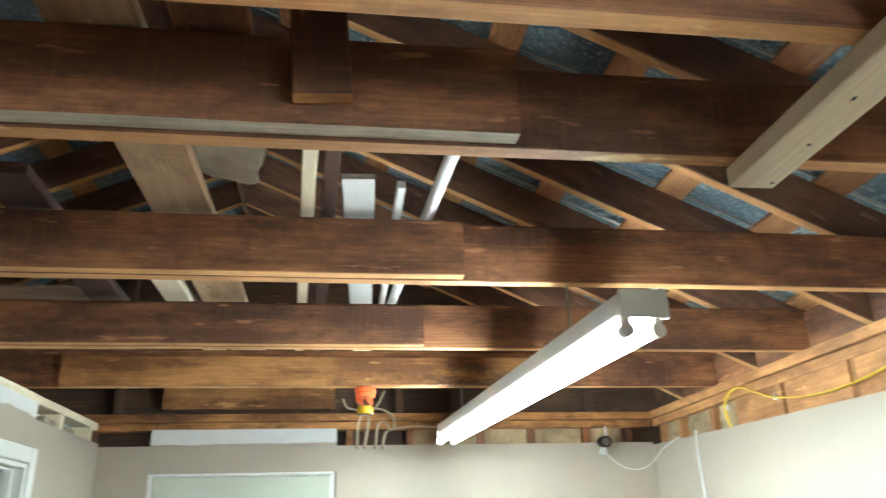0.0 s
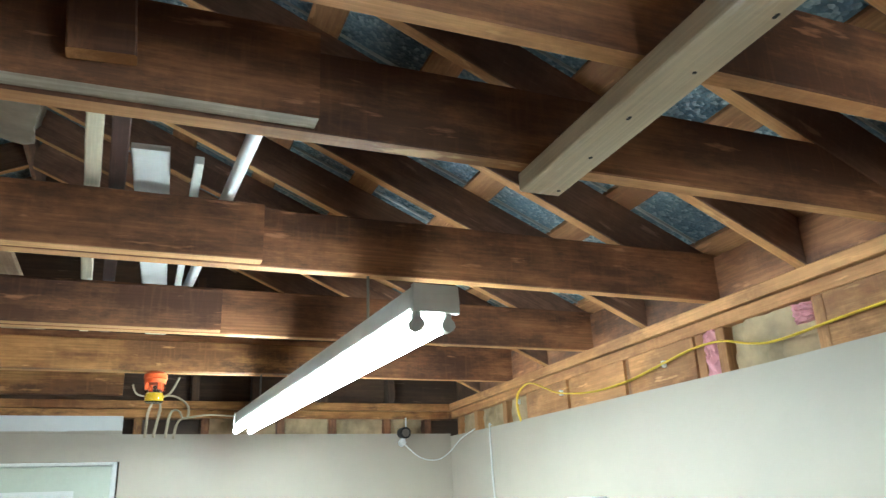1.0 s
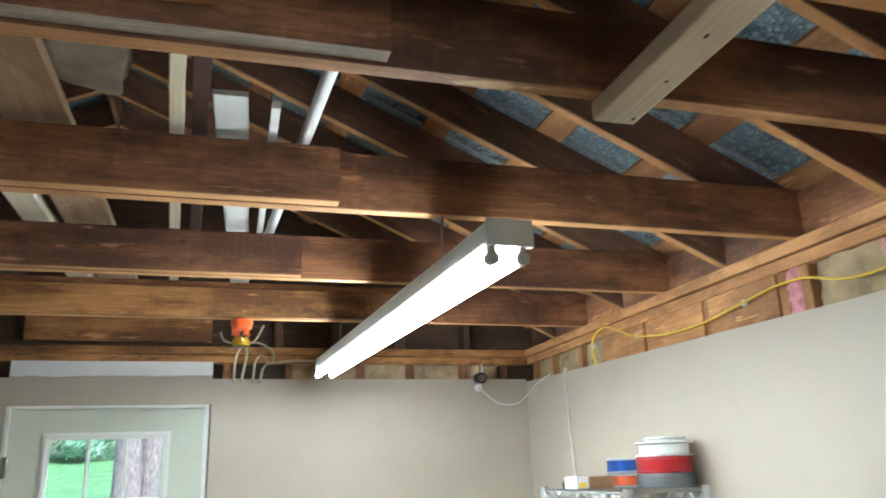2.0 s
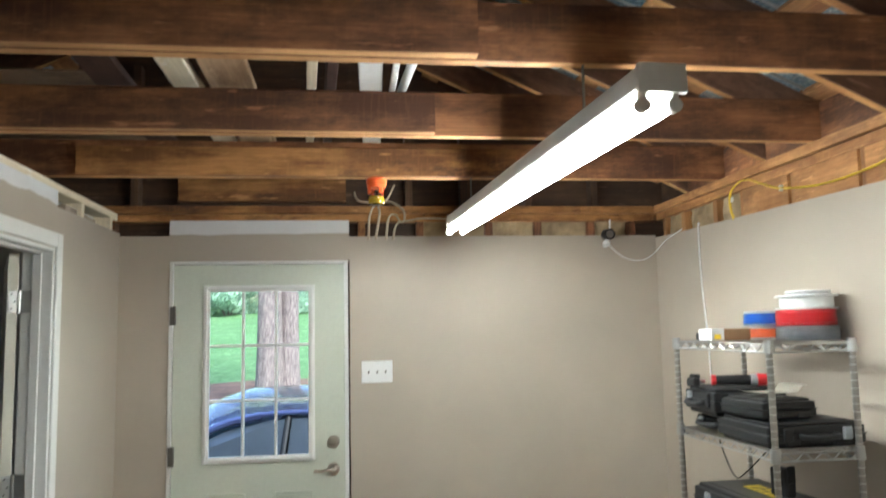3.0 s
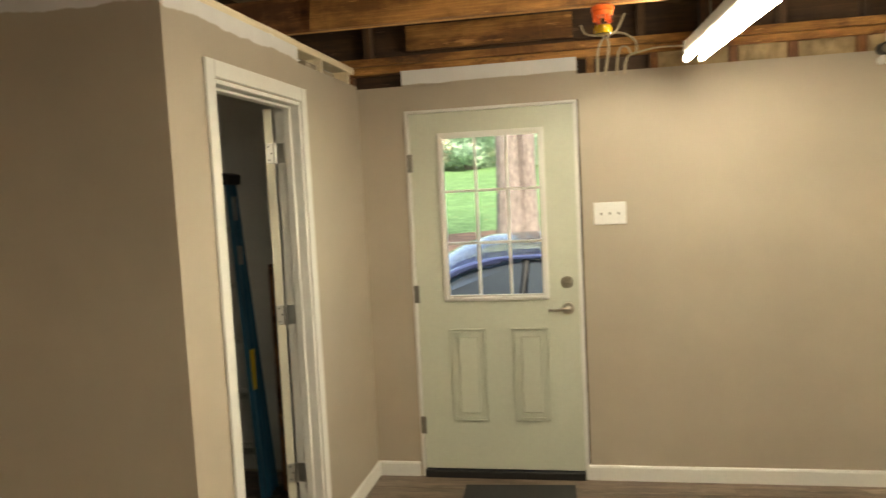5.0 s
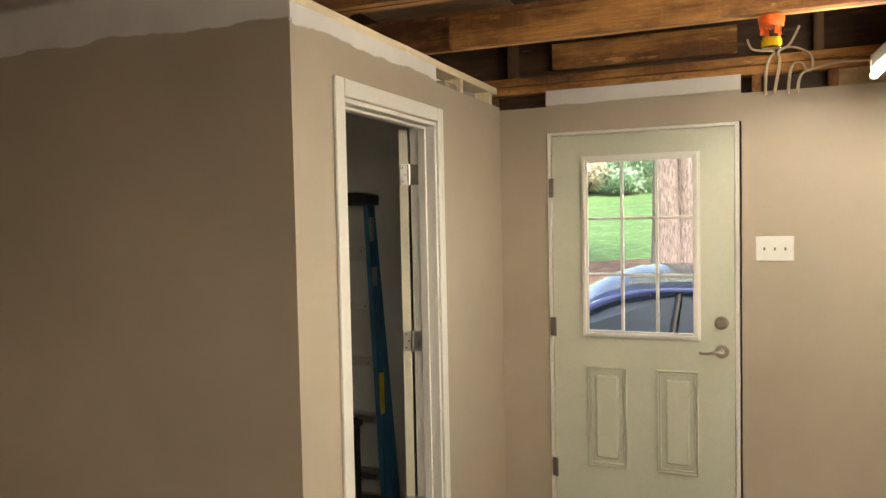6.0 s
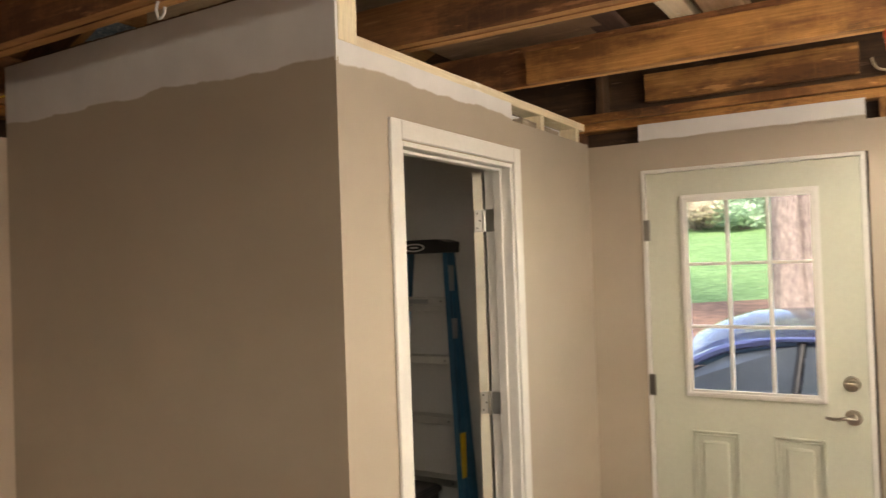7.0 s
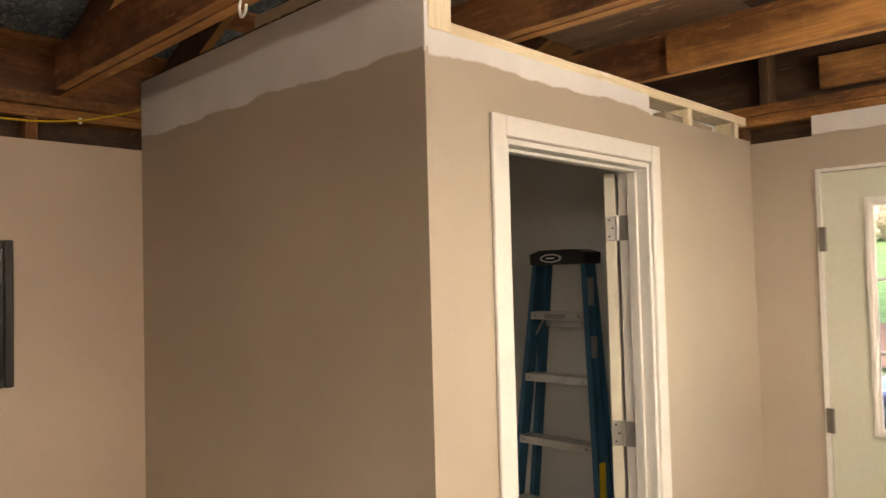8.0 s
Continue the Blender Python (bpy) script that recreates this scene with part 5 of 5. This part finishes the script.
for s in (-1, 1):
    for rear in (0, 1):
        bm = bmesh.new()
        rows = []
        for k in range(13):
            z = LH * k / 12
            half = rail_x(z) - 0.016 * rear
            yy = rail_y(z) if not rear else 0.16 + (rail_y(LH) + 0.062 - 0.16) * z / LH
            d = 0.07 if not rear else 0.05
            ring = [(half - 0.014, 0), (half + 0.012, 0), (half + 0.012, 0.006), (half - 0.008, 0.008), (half - 0.008, d - 0.008), (half + 0.012, d - 0.006), (half + 0.012, d), (half - 0.014, d)]
            rows.append([bm.verts.new((s * a, yy + b, z)) for a, b in ring])
        for u, w in zip(rows, rows[1:]):
            for k in range(8):
                bm.faces.new((u[k], u[(k + 1) % 8], w[(k + 1) % 8], w[k]))
        bm.faces.new(rows[0])
        bm.faces.new(rows[-1][::-1])
        part("rail", bm, M_LADDER, ld, "blue fibreglass rail")
        part("rubber_foot", bx(bmesh.new(), s * rail_x(0.0) - 0.022, s * rail_x(0.0) + 0.022, (0.0 if not rear else 0.155), (0.075 if not rear else 0.22), 0, 0.03, 0.004), M_BLACK, ld, "black rubber foot")
for z in (0.32, 0.617, 0.914, 1.211, 1.508):
    half, y0 = rail_x(z) - 0.010, rail_y(z)
    bm = bmesh.new()
    bx(bm, -half, half, y0 - 0.004, y0 + 0.075, z - 0.004, z, 0.001)
    bx(bm, -half, half, y0 - 0.007, y0 - 0.003, z - 0.036, z + 0.001, 0.001)
    for k in range(5):
        bx(bm, -half, half, y0 + 0.006 + 0.013 * k, y0 + 0.010 + 0.013 * k, z - 0.001, z + 0.002)
    st = part("step", bm, M_ALU, ld, "ribbed aluminium step")
    for sx in (-1, 1):
        part("rivet", cyl(bmesh.new(), (sx * (half - 0.025), y0 - 0.010, z - 0.018), (sx * (half - 0.025), y0 - 0.006, z - 0.018), 0.005, 10), M_STEEL, st)
    if z > 1.4:
        part("step_label", bx(bmesh.new(), -0.07, 0.05, y0 - 0.0085, y0 - 0.0068, z - 0.03, z - 0.008), M_SPOOL_GREY, st, "grey label on the step")
for s in (-1, 1):
    for z in (1.508, 0.32):
        bm = bmesh.new()
        cyl(bm, (s * (rail_x(z) - 0.012), rail_y(z) + 0.03, z - 0.11), (s * (rail_x(z) - 0.075), rail_y(z) + 0.03, z - 0.012), 0.006, 8)
        part("brace", bm, M_ALU, ld, "aluminium step brace")
bm = bmesh.new()
prof = [(-0.158, 1.735), (-0.162, 1.79), (-0.10, 1.806), (0.10, 1.806), (0.162, 1.79), (0.158, 1.735)]
yc = rail_y(LH)
a = [[bm.verts.new((x, y, z)) for x, z in prof] for y in (yc - 0.014, yc + 0.13)]
for i in range(6):
    k = (i + 1) % 6
    bm.faces.new((a[0][i], a[0][k], a[1][k], a[1][i]))
bm.faces.new(a[0])
bm.faces.new(a[1][::-1])
bmesh.ops.bevel(bm, geom=bm.edges[:], offset=0.007, segments=2, affect="EDGES", profile=0.5)
cap = part("top_cap", bm, M_BLACK, ld, "black plastic cap")
for nm, r, k, dy, mat in (("badge", 0.062, 0.34, 0.0155, M_WHITE), ("badge_centre", 0.052, 0.28, 0.0168, M_BLACK)):
    bm = lathe(bmesh.new(), [(r, 0), (r, 0.002)], 28)
    for v in bm.verts:
        v.co = Vector((v.co.x - 0.03, yc - dy - v.co.z, 1.766 + v.co.y * k))
    part(nm, bm, mat, cap, "pale oval badge" if mat is M_WHITE else "")
part("badge_bars", bx(bmesh.new(), -0.055, -0.005, yc - 0.0202, yc - 0.0185, 1.762, 1.770), M_WHITE, cap, "pale lettering bars")
part("spreader", bx(bmesh.new(), -0.14, 0.14, yc + 0.07, yc + 0.075, 1.43, 1.462, 0.001), M_ALU, ld)
part("warning_label", bx(bmesh.new(), rail_x(0.72) + 0.0055, rail_x(0.72) + 0.0135, rail_y(0.72) + 0.018, rail_y(0.72) + 0.058, 0.62, 0.84), M_YELLOW, ld, "yellow warning label on the rail")
part("rail_label", bx(bmesh.new(), rail_x(1.62) - 0.001, rail_x(1.62) + 0.0135, rail_y(1.62) + 0.018, rail_y(1.62) + 0.056, 1.54, 1.67), M_SPOOL_GREY, ld, "pale label on the rail")
part("rail_label", bx(bmesh.new(), rail_x(1.35) - 0.001, rail_x(1.35) + 0.0135, rail_y(1.35) + 0.018, rail_y(1.35) + 0.056, 1.30, 1.40), M_SPOOL_GREY, ld, "pale label on the rail")
bmn = thing("long_board", "dark narrow board leaning beside the ladder", "board", (-0.73, -0.26, -0.02), 0)
part("board", bx(bmesh.new(), -0.02, 0.02, -0.02, 0.02, 0, 1.29, 0.003), M_OLD, bmn)
tbx = thing("closet_crate", "dark crate standing in the closet", "crate", (-1.02, -0.80, -0.02), 0)
part("crate", bx(bmesh.new(), -0.22, 0.20, -0.16, 0.16, 0, 0.66, 0.01, 2), M_BLACK, tbx)
part("rim", bx(bmesh.new(), -0.23, 0.21, -0.17, 0.17, 0.62, 0.65, 0.006), M_BLACK, tbx)
dr = thing("clamp_tool", "orange handled clamp on the closet crate", "clamp", (-1.12, -0.85, 0.64), 20)
bm = bmesh.new()
bx(bm, -0.02, 0.02, -0.015, 0.015, 0.0, 0.13, 0.006)
bx(bm, -0.05, 0.04, -0.018, 0.018, 0.09, 0.13, 0.008)
part("handle", bm, M_ORANGE, dr, "orange handle")
part("jaw", sweep(bmesh.new(), [(0.02, 0, 0.01), (0.06, 0.01, 0.03), (0.10, 0.01, 0.015), (0.13, 0, 0.008)], 0.008, 8), M_STEEL, dr, "steel jaw", True)

# ---- outside, seen through the door's window ----


def ground_z(x, y):
    if y < 5.6:
        z = -0.32
    elif y < 8:
        z = -0.32 + (y - 5.6) * 0.28
    elif y < 34:
        z = 0.352 + (y - 8) * 0.0955
    elif y < 120:
        z = 2.835 + (y - 34) * 0.13
    else:
        z = 14.0
    return z + (0.05 * noise.noise(Vector((x * 0.25, y * 0.25, 0))) if y > 6 else 0)


bm = bmesh.new()
xs = [-600, -200, -80] + [-40 + 2.5 * i for i in range(33)] + [80, 200, 600]
ys = [-600, -200, -60, -8] + [0.16, 1.2] + [2.2 + 0.9 * i for i in range(40)] + [42, 50, 60, 75, 90, 120, 200, 600]
g = [[bm.verts.new((x, y, ground_z(x, y))) for y in ys] for x in xs]
for i in range(len(xs) - 1):
    for j in range(len(ys) - 1):
        bm.faces.new((g[i][j], g[i + 1][j], g[i + 1][j + 1], g[i][j + 1]))
structure("ground", bm, M_LAWN, "sloping green lawn with fallen leaves", "lawn", True)
structure("driveway", bx(bmesh.new(), -14, 14, 0.2, 5.3, -0.33, -0.312), M_ASPHALT, "dark asphalt driveway outside the door", "driveway")
bm = bmesh.new()
n = 40
ring = [bm.verts.new((-0.4 + (4.6 + 0.5 * math.sin(3 * a)) * math.cos(a), 9.5 + (1.9 + 0.2 * math.sin(5 * a)) * math.sin(a), 0)) for a in [2 * math.pi * k / n for k in range(n)]]
for v in ring:
    v.co.z = ground_z(v.co.x, v.co.y) + 0.05
c = bm.verts.new((-0.4, 9.5, ground_z(-0.4, 9.5) + 0.06))
for k in range(n):
    bm.faces.new((c, ring[k], ring[(k + 1) % n]))
structure("mulch_bed", bm, M_MULCH, "reddish leaf mulch round the tree foot", "mulch bed")

# tree with two fused trunks
tree = thing("tree", "large tree with two fused furrowed grey-brown trunks", "tree", (-0.18, 8.0, ground_z(0, 8) - 0.05))


def trunk(x, y, r, lean, h=7.5):
    bm = bmesh.new()
    rows = []
    for k in range(31):
        z = h * k / 30
        flare = 1 + 0.55 * math.exp(-z / 0.45)
        rr = r * flare * (1 - 0.035 * z)
        ring = []
        for i in range(40):
            a = 2 * math.pi * i / 40
            f = 1 + 0.03 * math.sin(a * 9 + 1.2 * math.sin(z * 1.3 + a)) + 0.06 * noise.noise(Vector((math.cos(a) * 2, math.sin(a) * 2, z * 0.7 + x)))
            ring.append(bm.verts.new((x + lean * z + rr * f * math.cos(a), y + rr * f * math.sin(a), z)))
        rows.append(ring)
    for u, w in zip(rows, rows[1:]):
        for i in range(40):
            bm.faces.new((u[i], u[(i + 1) % 40], w[(i + 1) % 40], w[i]))
    bm.faces.new(rows[-1])
    return bm


part("trunk", trunk(-0.07, 0.0, 0.195, -0.002), M_BARK, tree, "", True)
part("trunk", trunk(0.215, 0.14, 0.15, 0.006), M_BARK, tree, "", True)
bm = bmesh.new()
rng = random.Random(4)
for k in range(9):
    a = 2 * math.pi * k / 9
    p = Vector((0.05, 0, 4.5 + 0.3 * k))
    q = p + Vector((math.cos(a) * 2.2, math.sin(a) * 2.2, 1.6))
    cyl(bm, p, q, 0.09, 10, 0.03)
part("limbs", bm, M_BARK, tree, "", True)


def leaves(count, size, leaf, seed):
    """A crown of many small leaf clumps with an uneven outline."""
    rng = random.Random(seed)
    verts, faces = [], []
    lobes = [(Vector((rng.uniform(-0.6, 0.6) * size[0], rng.uniform(-0.6, 0.6) * size[1], rng.uniform(0.06, 0.85) * size[2])), rng.uniform(0.25, 0.5)) for _ in range(20)]
    for _ in range(count):
        c, r = rng.choice(lobes)
        d = Vector((rng.gauss(0, 1), rng.gauss(0, 1), rng.gauss(0, 1))).normalized() * (rng.random() ** 0.4) * r
        p = c + Vector((d.x * size[0], d.y * size[1], d.z * size[2] * 0.7))
        p.z = max(p.z, 0.05)
        u = Vector((rng.gauss(0, 1), rng.gauss(0, 1), rng.gauss(0, 1))).normalized()
        w = u.cross(Vector((rng.gauss(0, 1), rng.gauss(0, 1), rng.gauss(0, 1)))).normalized()
        s = leaf * rng.uniform(0.6, 1.4)
        b = len(verts)
        verts += [p - u * s, p + w * s * 0.5, p + u * s, p - w * s * 0.5]
        faces.append((b, b + 1, b + 2, b + 3))
    me = bpy.data.meshes.new("crown")
    me.from_pydata(verts, [], faces)
    return me


def leafy(name, col):
    m, nt, b = nodes_of(name)
    geo = nt.nodes.new("ShaderNodeNewGeometry")
    c = ramp(nt, geo.outputs["Random Per Island"], 0.0, 1.0, tuple(x * 0.8 for x in col), tuple(x * 1.25 for x in col))
    nt.links.new(c, b.inputs["Base Color"])
    b.inputs["Roughness"].default_value = 0.6
    thin = nt.nodes.new("ShaderNodeBsdfTranslucent")
    nt.links.new(c, thin.inputs["Color"])
    both = nt.nodes.new("ShaderNodeMixShader")
    both.inputs[0].default_value = 0.5
    nt.links.new(b.outputs[0], both.inputs[1])
    nt.links.new(thin.outputs[0], both.inputs[2])
    nt.links.new(both.outputs[0], nt.nodes["Material Output"].inputs["Surface"])
    return m


L_PALE, L_DEEP, L_TAN = leafy("pale_leaves", (0.52, 0.60, 0.45)), leafy("deep_leaves", (0.32, 0.46, 0.35)), leafy("autumn_leaves", (0.56, 0.49, 0.41))
crown = leaves(2600, (3.4, 3.4, 3.2), 0.12, 9)
crown.materials.append(L_PALE)
ob = new("crown", crown)
ob.parent = tree
ob.location = (0, 0, 5.2)


def shrub(label, x, y, size, mat, seed, category="shrub"):
    s = thing("shrub", label, category, (x, y, ground_z(x, y) - 0.05), seed * 40, "shrubs at the lawn's edge")
    bm = bmesh.new()
    for k in range(5):
        a = k * 1.3 + seed
        cyl(bm, (0.1 * math.cos(a), 0.1 * math.sin(a), 0), (0.5 * size[0] * math.cos(a), 0.5 * size[1] * math.sin(a), size[2] * 0.7), 0.035, 6, 0.012)
    part("stems", bm, M_BARK, s)
    me = leaves(8000, size, 0.095, seed)
    me.materials.append(mat)
    ob = new("crown", me)
    ob.parent = s


for k, (x, y, sx, sz, mat) in enumerate((( -9.5, 33, 2.6, 4.2, L_PALE), (-6.6, 32, 2.2, 2.6, L_TAN), (-4.4, 31, 1.8, 2.1, L_DEEP), (-2.6, 34, 2.4, 3.6, L_PALE), (-0.6, 32, 1.9, 2.4, L_DEEP),
                                         (1.6, 34, 2.4, 3.8, L_PALE), (4.0, 32, 2.2, 2.8, L_DEEP), (-12.5, 35, 2.8, 4.8, L_TAN), (-7.8, 40, 3.4, 7.0, L_PALE), (-3.4, 41, 3.4, 7.4, L_TAN), (1.0, 41, 3.4, 7.0, L_PALE), (5.2, 40, 3.2, 6.8, L_DEEP))):
    shrub(("pale green", "deep green", "yellowish")[[L_PALE, L_DEEP, L_TAN].index(mat)] + " leafy shrub at the edge of the lawn", x, y, (sx * 1.35, sx, sz), mat, k + 1)

# parked car: nose towards -x
car = thing("car", "dark blue saloon car parked outside the door", "car", (0, 0, -0.312))
CY0, CY1 = 1.9, 3.68


def car_loft(stations, y_in):
    """Body skin from stations along the car: (x, [(inset, height), ...])."""
    bm = bmesh.new()
    rows = []
    for x, prof in stations:
        ring = [bm.verts.new((x, CY0 + i, z)) for i, z in prof] + [bm.verts.new((x, CY1 - i, z)) for i, z in reversed(prof)]
        rows.append(ring)
    n = len(rows[0])
    for u, w in zip(rows, rows[1:]):
        for k in range(n):
            bm.faces.new((u[k], u[(k + 1) % n], w[(k + 1) % n], w[k]))
    bm.faces.new(rows[0])
    bm.faces.new(rows[-1][::-1])
    return bm


def lower(x, top, nose):
    return (x, [(0.10 + nose, 0.20), (0.02 + nose, 0.35), (0.0 + nose, 0.62), (0.03 + nose, top - 0.03), (0.08 + nose, top)])


body = part("body", car_loft([lower(-2.05, 0.62, 0.25), lower(-1.9, 0.72, 0.08), lower(-1.2, 0.86, 0.0), lower(-0.55, 0.93, 0.0), lower(0.6, 0.95, 0.0), lower(1.7, 0.98, 0.0), lower(2.4, 0.96, 0.06), lower(2.6, 0.80, 0.18)], 0), M_CARPAINT, car, "dark blue painted body", True)
# greenhouse: roof skin and pillars with glass set in
roof_rows = [(-0.34, 1.13, 0.24), (-0.12, 1.235, 0.25), (0.10, 1.31, 0.25), (0.4, 1.34, 0.24), (1.0, 1.34, 0.24), (1.4, 1.31, 0.25), (1.75, 1.25, 0.30)]
bm = bmesh.new()
rows = []
for (x, z, i), crown_h in zip(roof_rows, (0.21, 0.21, 0.20, 0.185, 0.18, 0.16, 0.13)):
    rows.append([bm.verts.new((x, CY0 + i + (CY1 - CY0 - 2 * i) * k / 10, z + crown_h * (1 - (k / 5 - 1) ** 2))) for k in range(11)])
for u, w in zip(rows, rows[1:]):
    for k in range(10):
        bm.faces.new((u[k], u[k + 1], w[k + 1], w[k]))
bmesh.ops.solidify(bm, geom=bm.faces[:], thickness=0.03)
roof = part("roof", bm, M_ROOF_REFLECT, car, "dark blue roof with pale sky reflection painted in", True)
# the sides keep the dark blue paint, the middle carries the painted reflection
roof.data.materials.append(M_CARPAINT)
for f in roof.data.polygons:
    if not CY0 + 0.42 < f.center.y < CY1 - 0.42:
        f.material_index = 1
for yb, yt, s in ((CY0 + 0.09, CY0 + 0.26, 1), (CY1 - 0.09, CY1 - 0.26, -1)):
    part("pillar", sweep(bmesh.new(), [(-0.75, yb, 0.90), (-0.45, yb + s * 0.07, 1.06), (-0.2, yt - s * 0.03, 1.205), (0.0, yt, 1.28), (0.25, yt, 1.325)], 0.035, 8), M_CARPAINT, car, "", True)
    part("pillar", sweep(bmesh.new(), [(0.42, yb, 0.94), (0.47, yt, 1.32)], 0.022, 8, False), M_BLACK, car, "dark centre pillar", True)
    part("pillar", sweep(bmesh.new(), [(1.35, yb, 0.97), (1.45, yt, 1.32)], 0.05, 8, False), M_CARPAINT, car, "", True)
    part("pillar", sweep(bmesh.new(), [(2.25, yb, 0.98), (1.95, yt - s * 0.05, 1.14), (1.7, yt + s * 0.03, 1.27)], 0.05, 8), M_CARPAINT, car, "", True)
    part("roof_rail", sweep(bmesh.new(), [(-0.15, yt + s * 0.01, 1.24), (0.1, yt - s * 0.005, 1.31), (0.4, yt - s * 0.02, 1.345), (1.0, yt - s * 0.02, 1.345), (1.4, yt - s * 0.01, 1.315), (1.75, yt + s * 0.03, 1.25)], 0.022, 8), M_CARPAINT, car, "", True)
    for q in (((-0.62, yb + s * 0.02, 0.93), (0.42, yb + s * 0.02, 0.94), (0.46, yt, 1.31), (0.0, yt + s * 0.02, 1.23)), ((0.46, yb + s * 0.02, 0.94), (1.35, yb + s * 0.02, 0.97), (1.44, yt, 1.31), (0.5, yt, 1.32)), ((1.38, yb + s * 0.02, 0.97), (2.15, yb + s * 0.02, 0.98), (1.7, yt, 1.26), (1.48, yt, 1.31))):
        bm = bmesh.new()
        bm.faces.new([bm.verts.new(c) for c in q])
        bmesh.ops.solidify(bm, geom=bm.faces[:], thickness=0.006)
        part("side_window", bm, M_CARGLASS, car, "dark side glass")
bm = bmesh.new()
g = []
for j in range(7):
    v = j / 6
    inset = 0.14 + 0.10 * v
    ring = []
    for k in range(11):
        bow = 1 - (k / 5 - 1) ** 2
        ring.append(bm.verts.new((-0.72 + 0.47 * v - 0.25 * bow * (1 - v), CY0 + inset + (CY1 - CY0 - 2 * inset) * k / 10, 0.93 + 0.21 * v + (0.02 + 0.17 * v) * bow)))
    g.append(ring)
for u, w in zip(g, g[1:]):
    for k in range(10):
        bm.faces.new((u[k], u[k + 1], w[k + 1], w[k]))
bmesh.ops.solidify(bm, geom=bm.faces[:], thickness=0.006)
part("windscreen", bm, M_SCREEN_REFLECT, car, "windscreen with the pale sky reflection in its colour", True)
bm = bmesh.new()
bm.faces.new([bm.verts.new(c) for c in ((2.28, CY0 + 0.14, 0.98), (1.74, CY0 + 0.32, 1.28), (1.74, CY1 - 0.32, 1.28), (2.28, CY1 - 0.14, 0.98))])
bmesh.ops.solidify(bm, geom=bm.faces[:], thickness=0.006)
part("rear_window", bm, M_CARGLASS, car, "dark rear glass")
for x in (-1.25, 1.55):
    for y in (CY0 + 0.10, CY1 - 0.10):
        wh = part("wheel", cyl(bmesh.new(), (x, y - 0.1, 0.32), (x, y + 0.1, 0.32), 0.32, 28), M_TYRE, car, "black tyre", True)
        part("rim", cyl(bmesh.new(), (x, y - 0.105, 0.32), (x, y + 0.105, 0.32), 0.21, 20), M_ALU, wh, "alloy rim", True)
part("mirror", bx(bmesh.new(), -0.42, -0.30, CY0 - 0.10, CY0 + 0.05, 0.93, 1.03, 0.03, 2), M_CARPAINT, car, "", True)
for x in (0.35, 1.25):
    for y in (CY0 + 0.45, CY1 - 0.45):
        st = part("car_seat", bx(bmesh.new(), x - 0.07, x + 0.07, y - 0.24, y + 0.24, 0.90, 1.08, 0.05, 2), M_BLACK_CLOTH, car, "dark car seat back", True)
        part("headrest", bx(bmesh.new(), x - 0.03, x + 0.08, y - 0.13, y + 0.13, 1.08, 1.22, 0.04, 2), M_BLACK_CLOTH, st, "", True)
part("belt_trim", bx(bmesh.new(), -0.6, 2.1, CY0 + 0.02, CY0 + 0.035, 0.915, 0.93, 0.003), M_CHROME, car)

# ---- laminate floor planks ----
rng = random.Random(11)
shared = {}
PW, GAP = 0.178, 0.0015


def plank_mesh(length):
    key = round(length, 2)
    if key not in shared:
        bm = bmesh.new()
        bx(bm, 0, length - GAP, 0, PW - GAP, -0.012, 0, 0.0015)
        shared[key] = mesh_of("plank", bm, M_FLOOR)
    return shared[key]


floor_ob = bpy.data.objects["floor"]
row = 0
y = 0.0
while y - PW > YB:
    y -= PW
    x = XL + 0.001
    first = rng.choice((0.3, 0.6, 0.9, 1.2))
    while x < XR - 0.02:
        length = min(first, XR - x)
        if XR - (x + length) < 0.12:
            length = XR - x
        ob = new("plank", plank_mesh(length))
        ob.parent = floor_ob
        ob.location = (x, y, -0.02)
        x += length
        first = 1.2
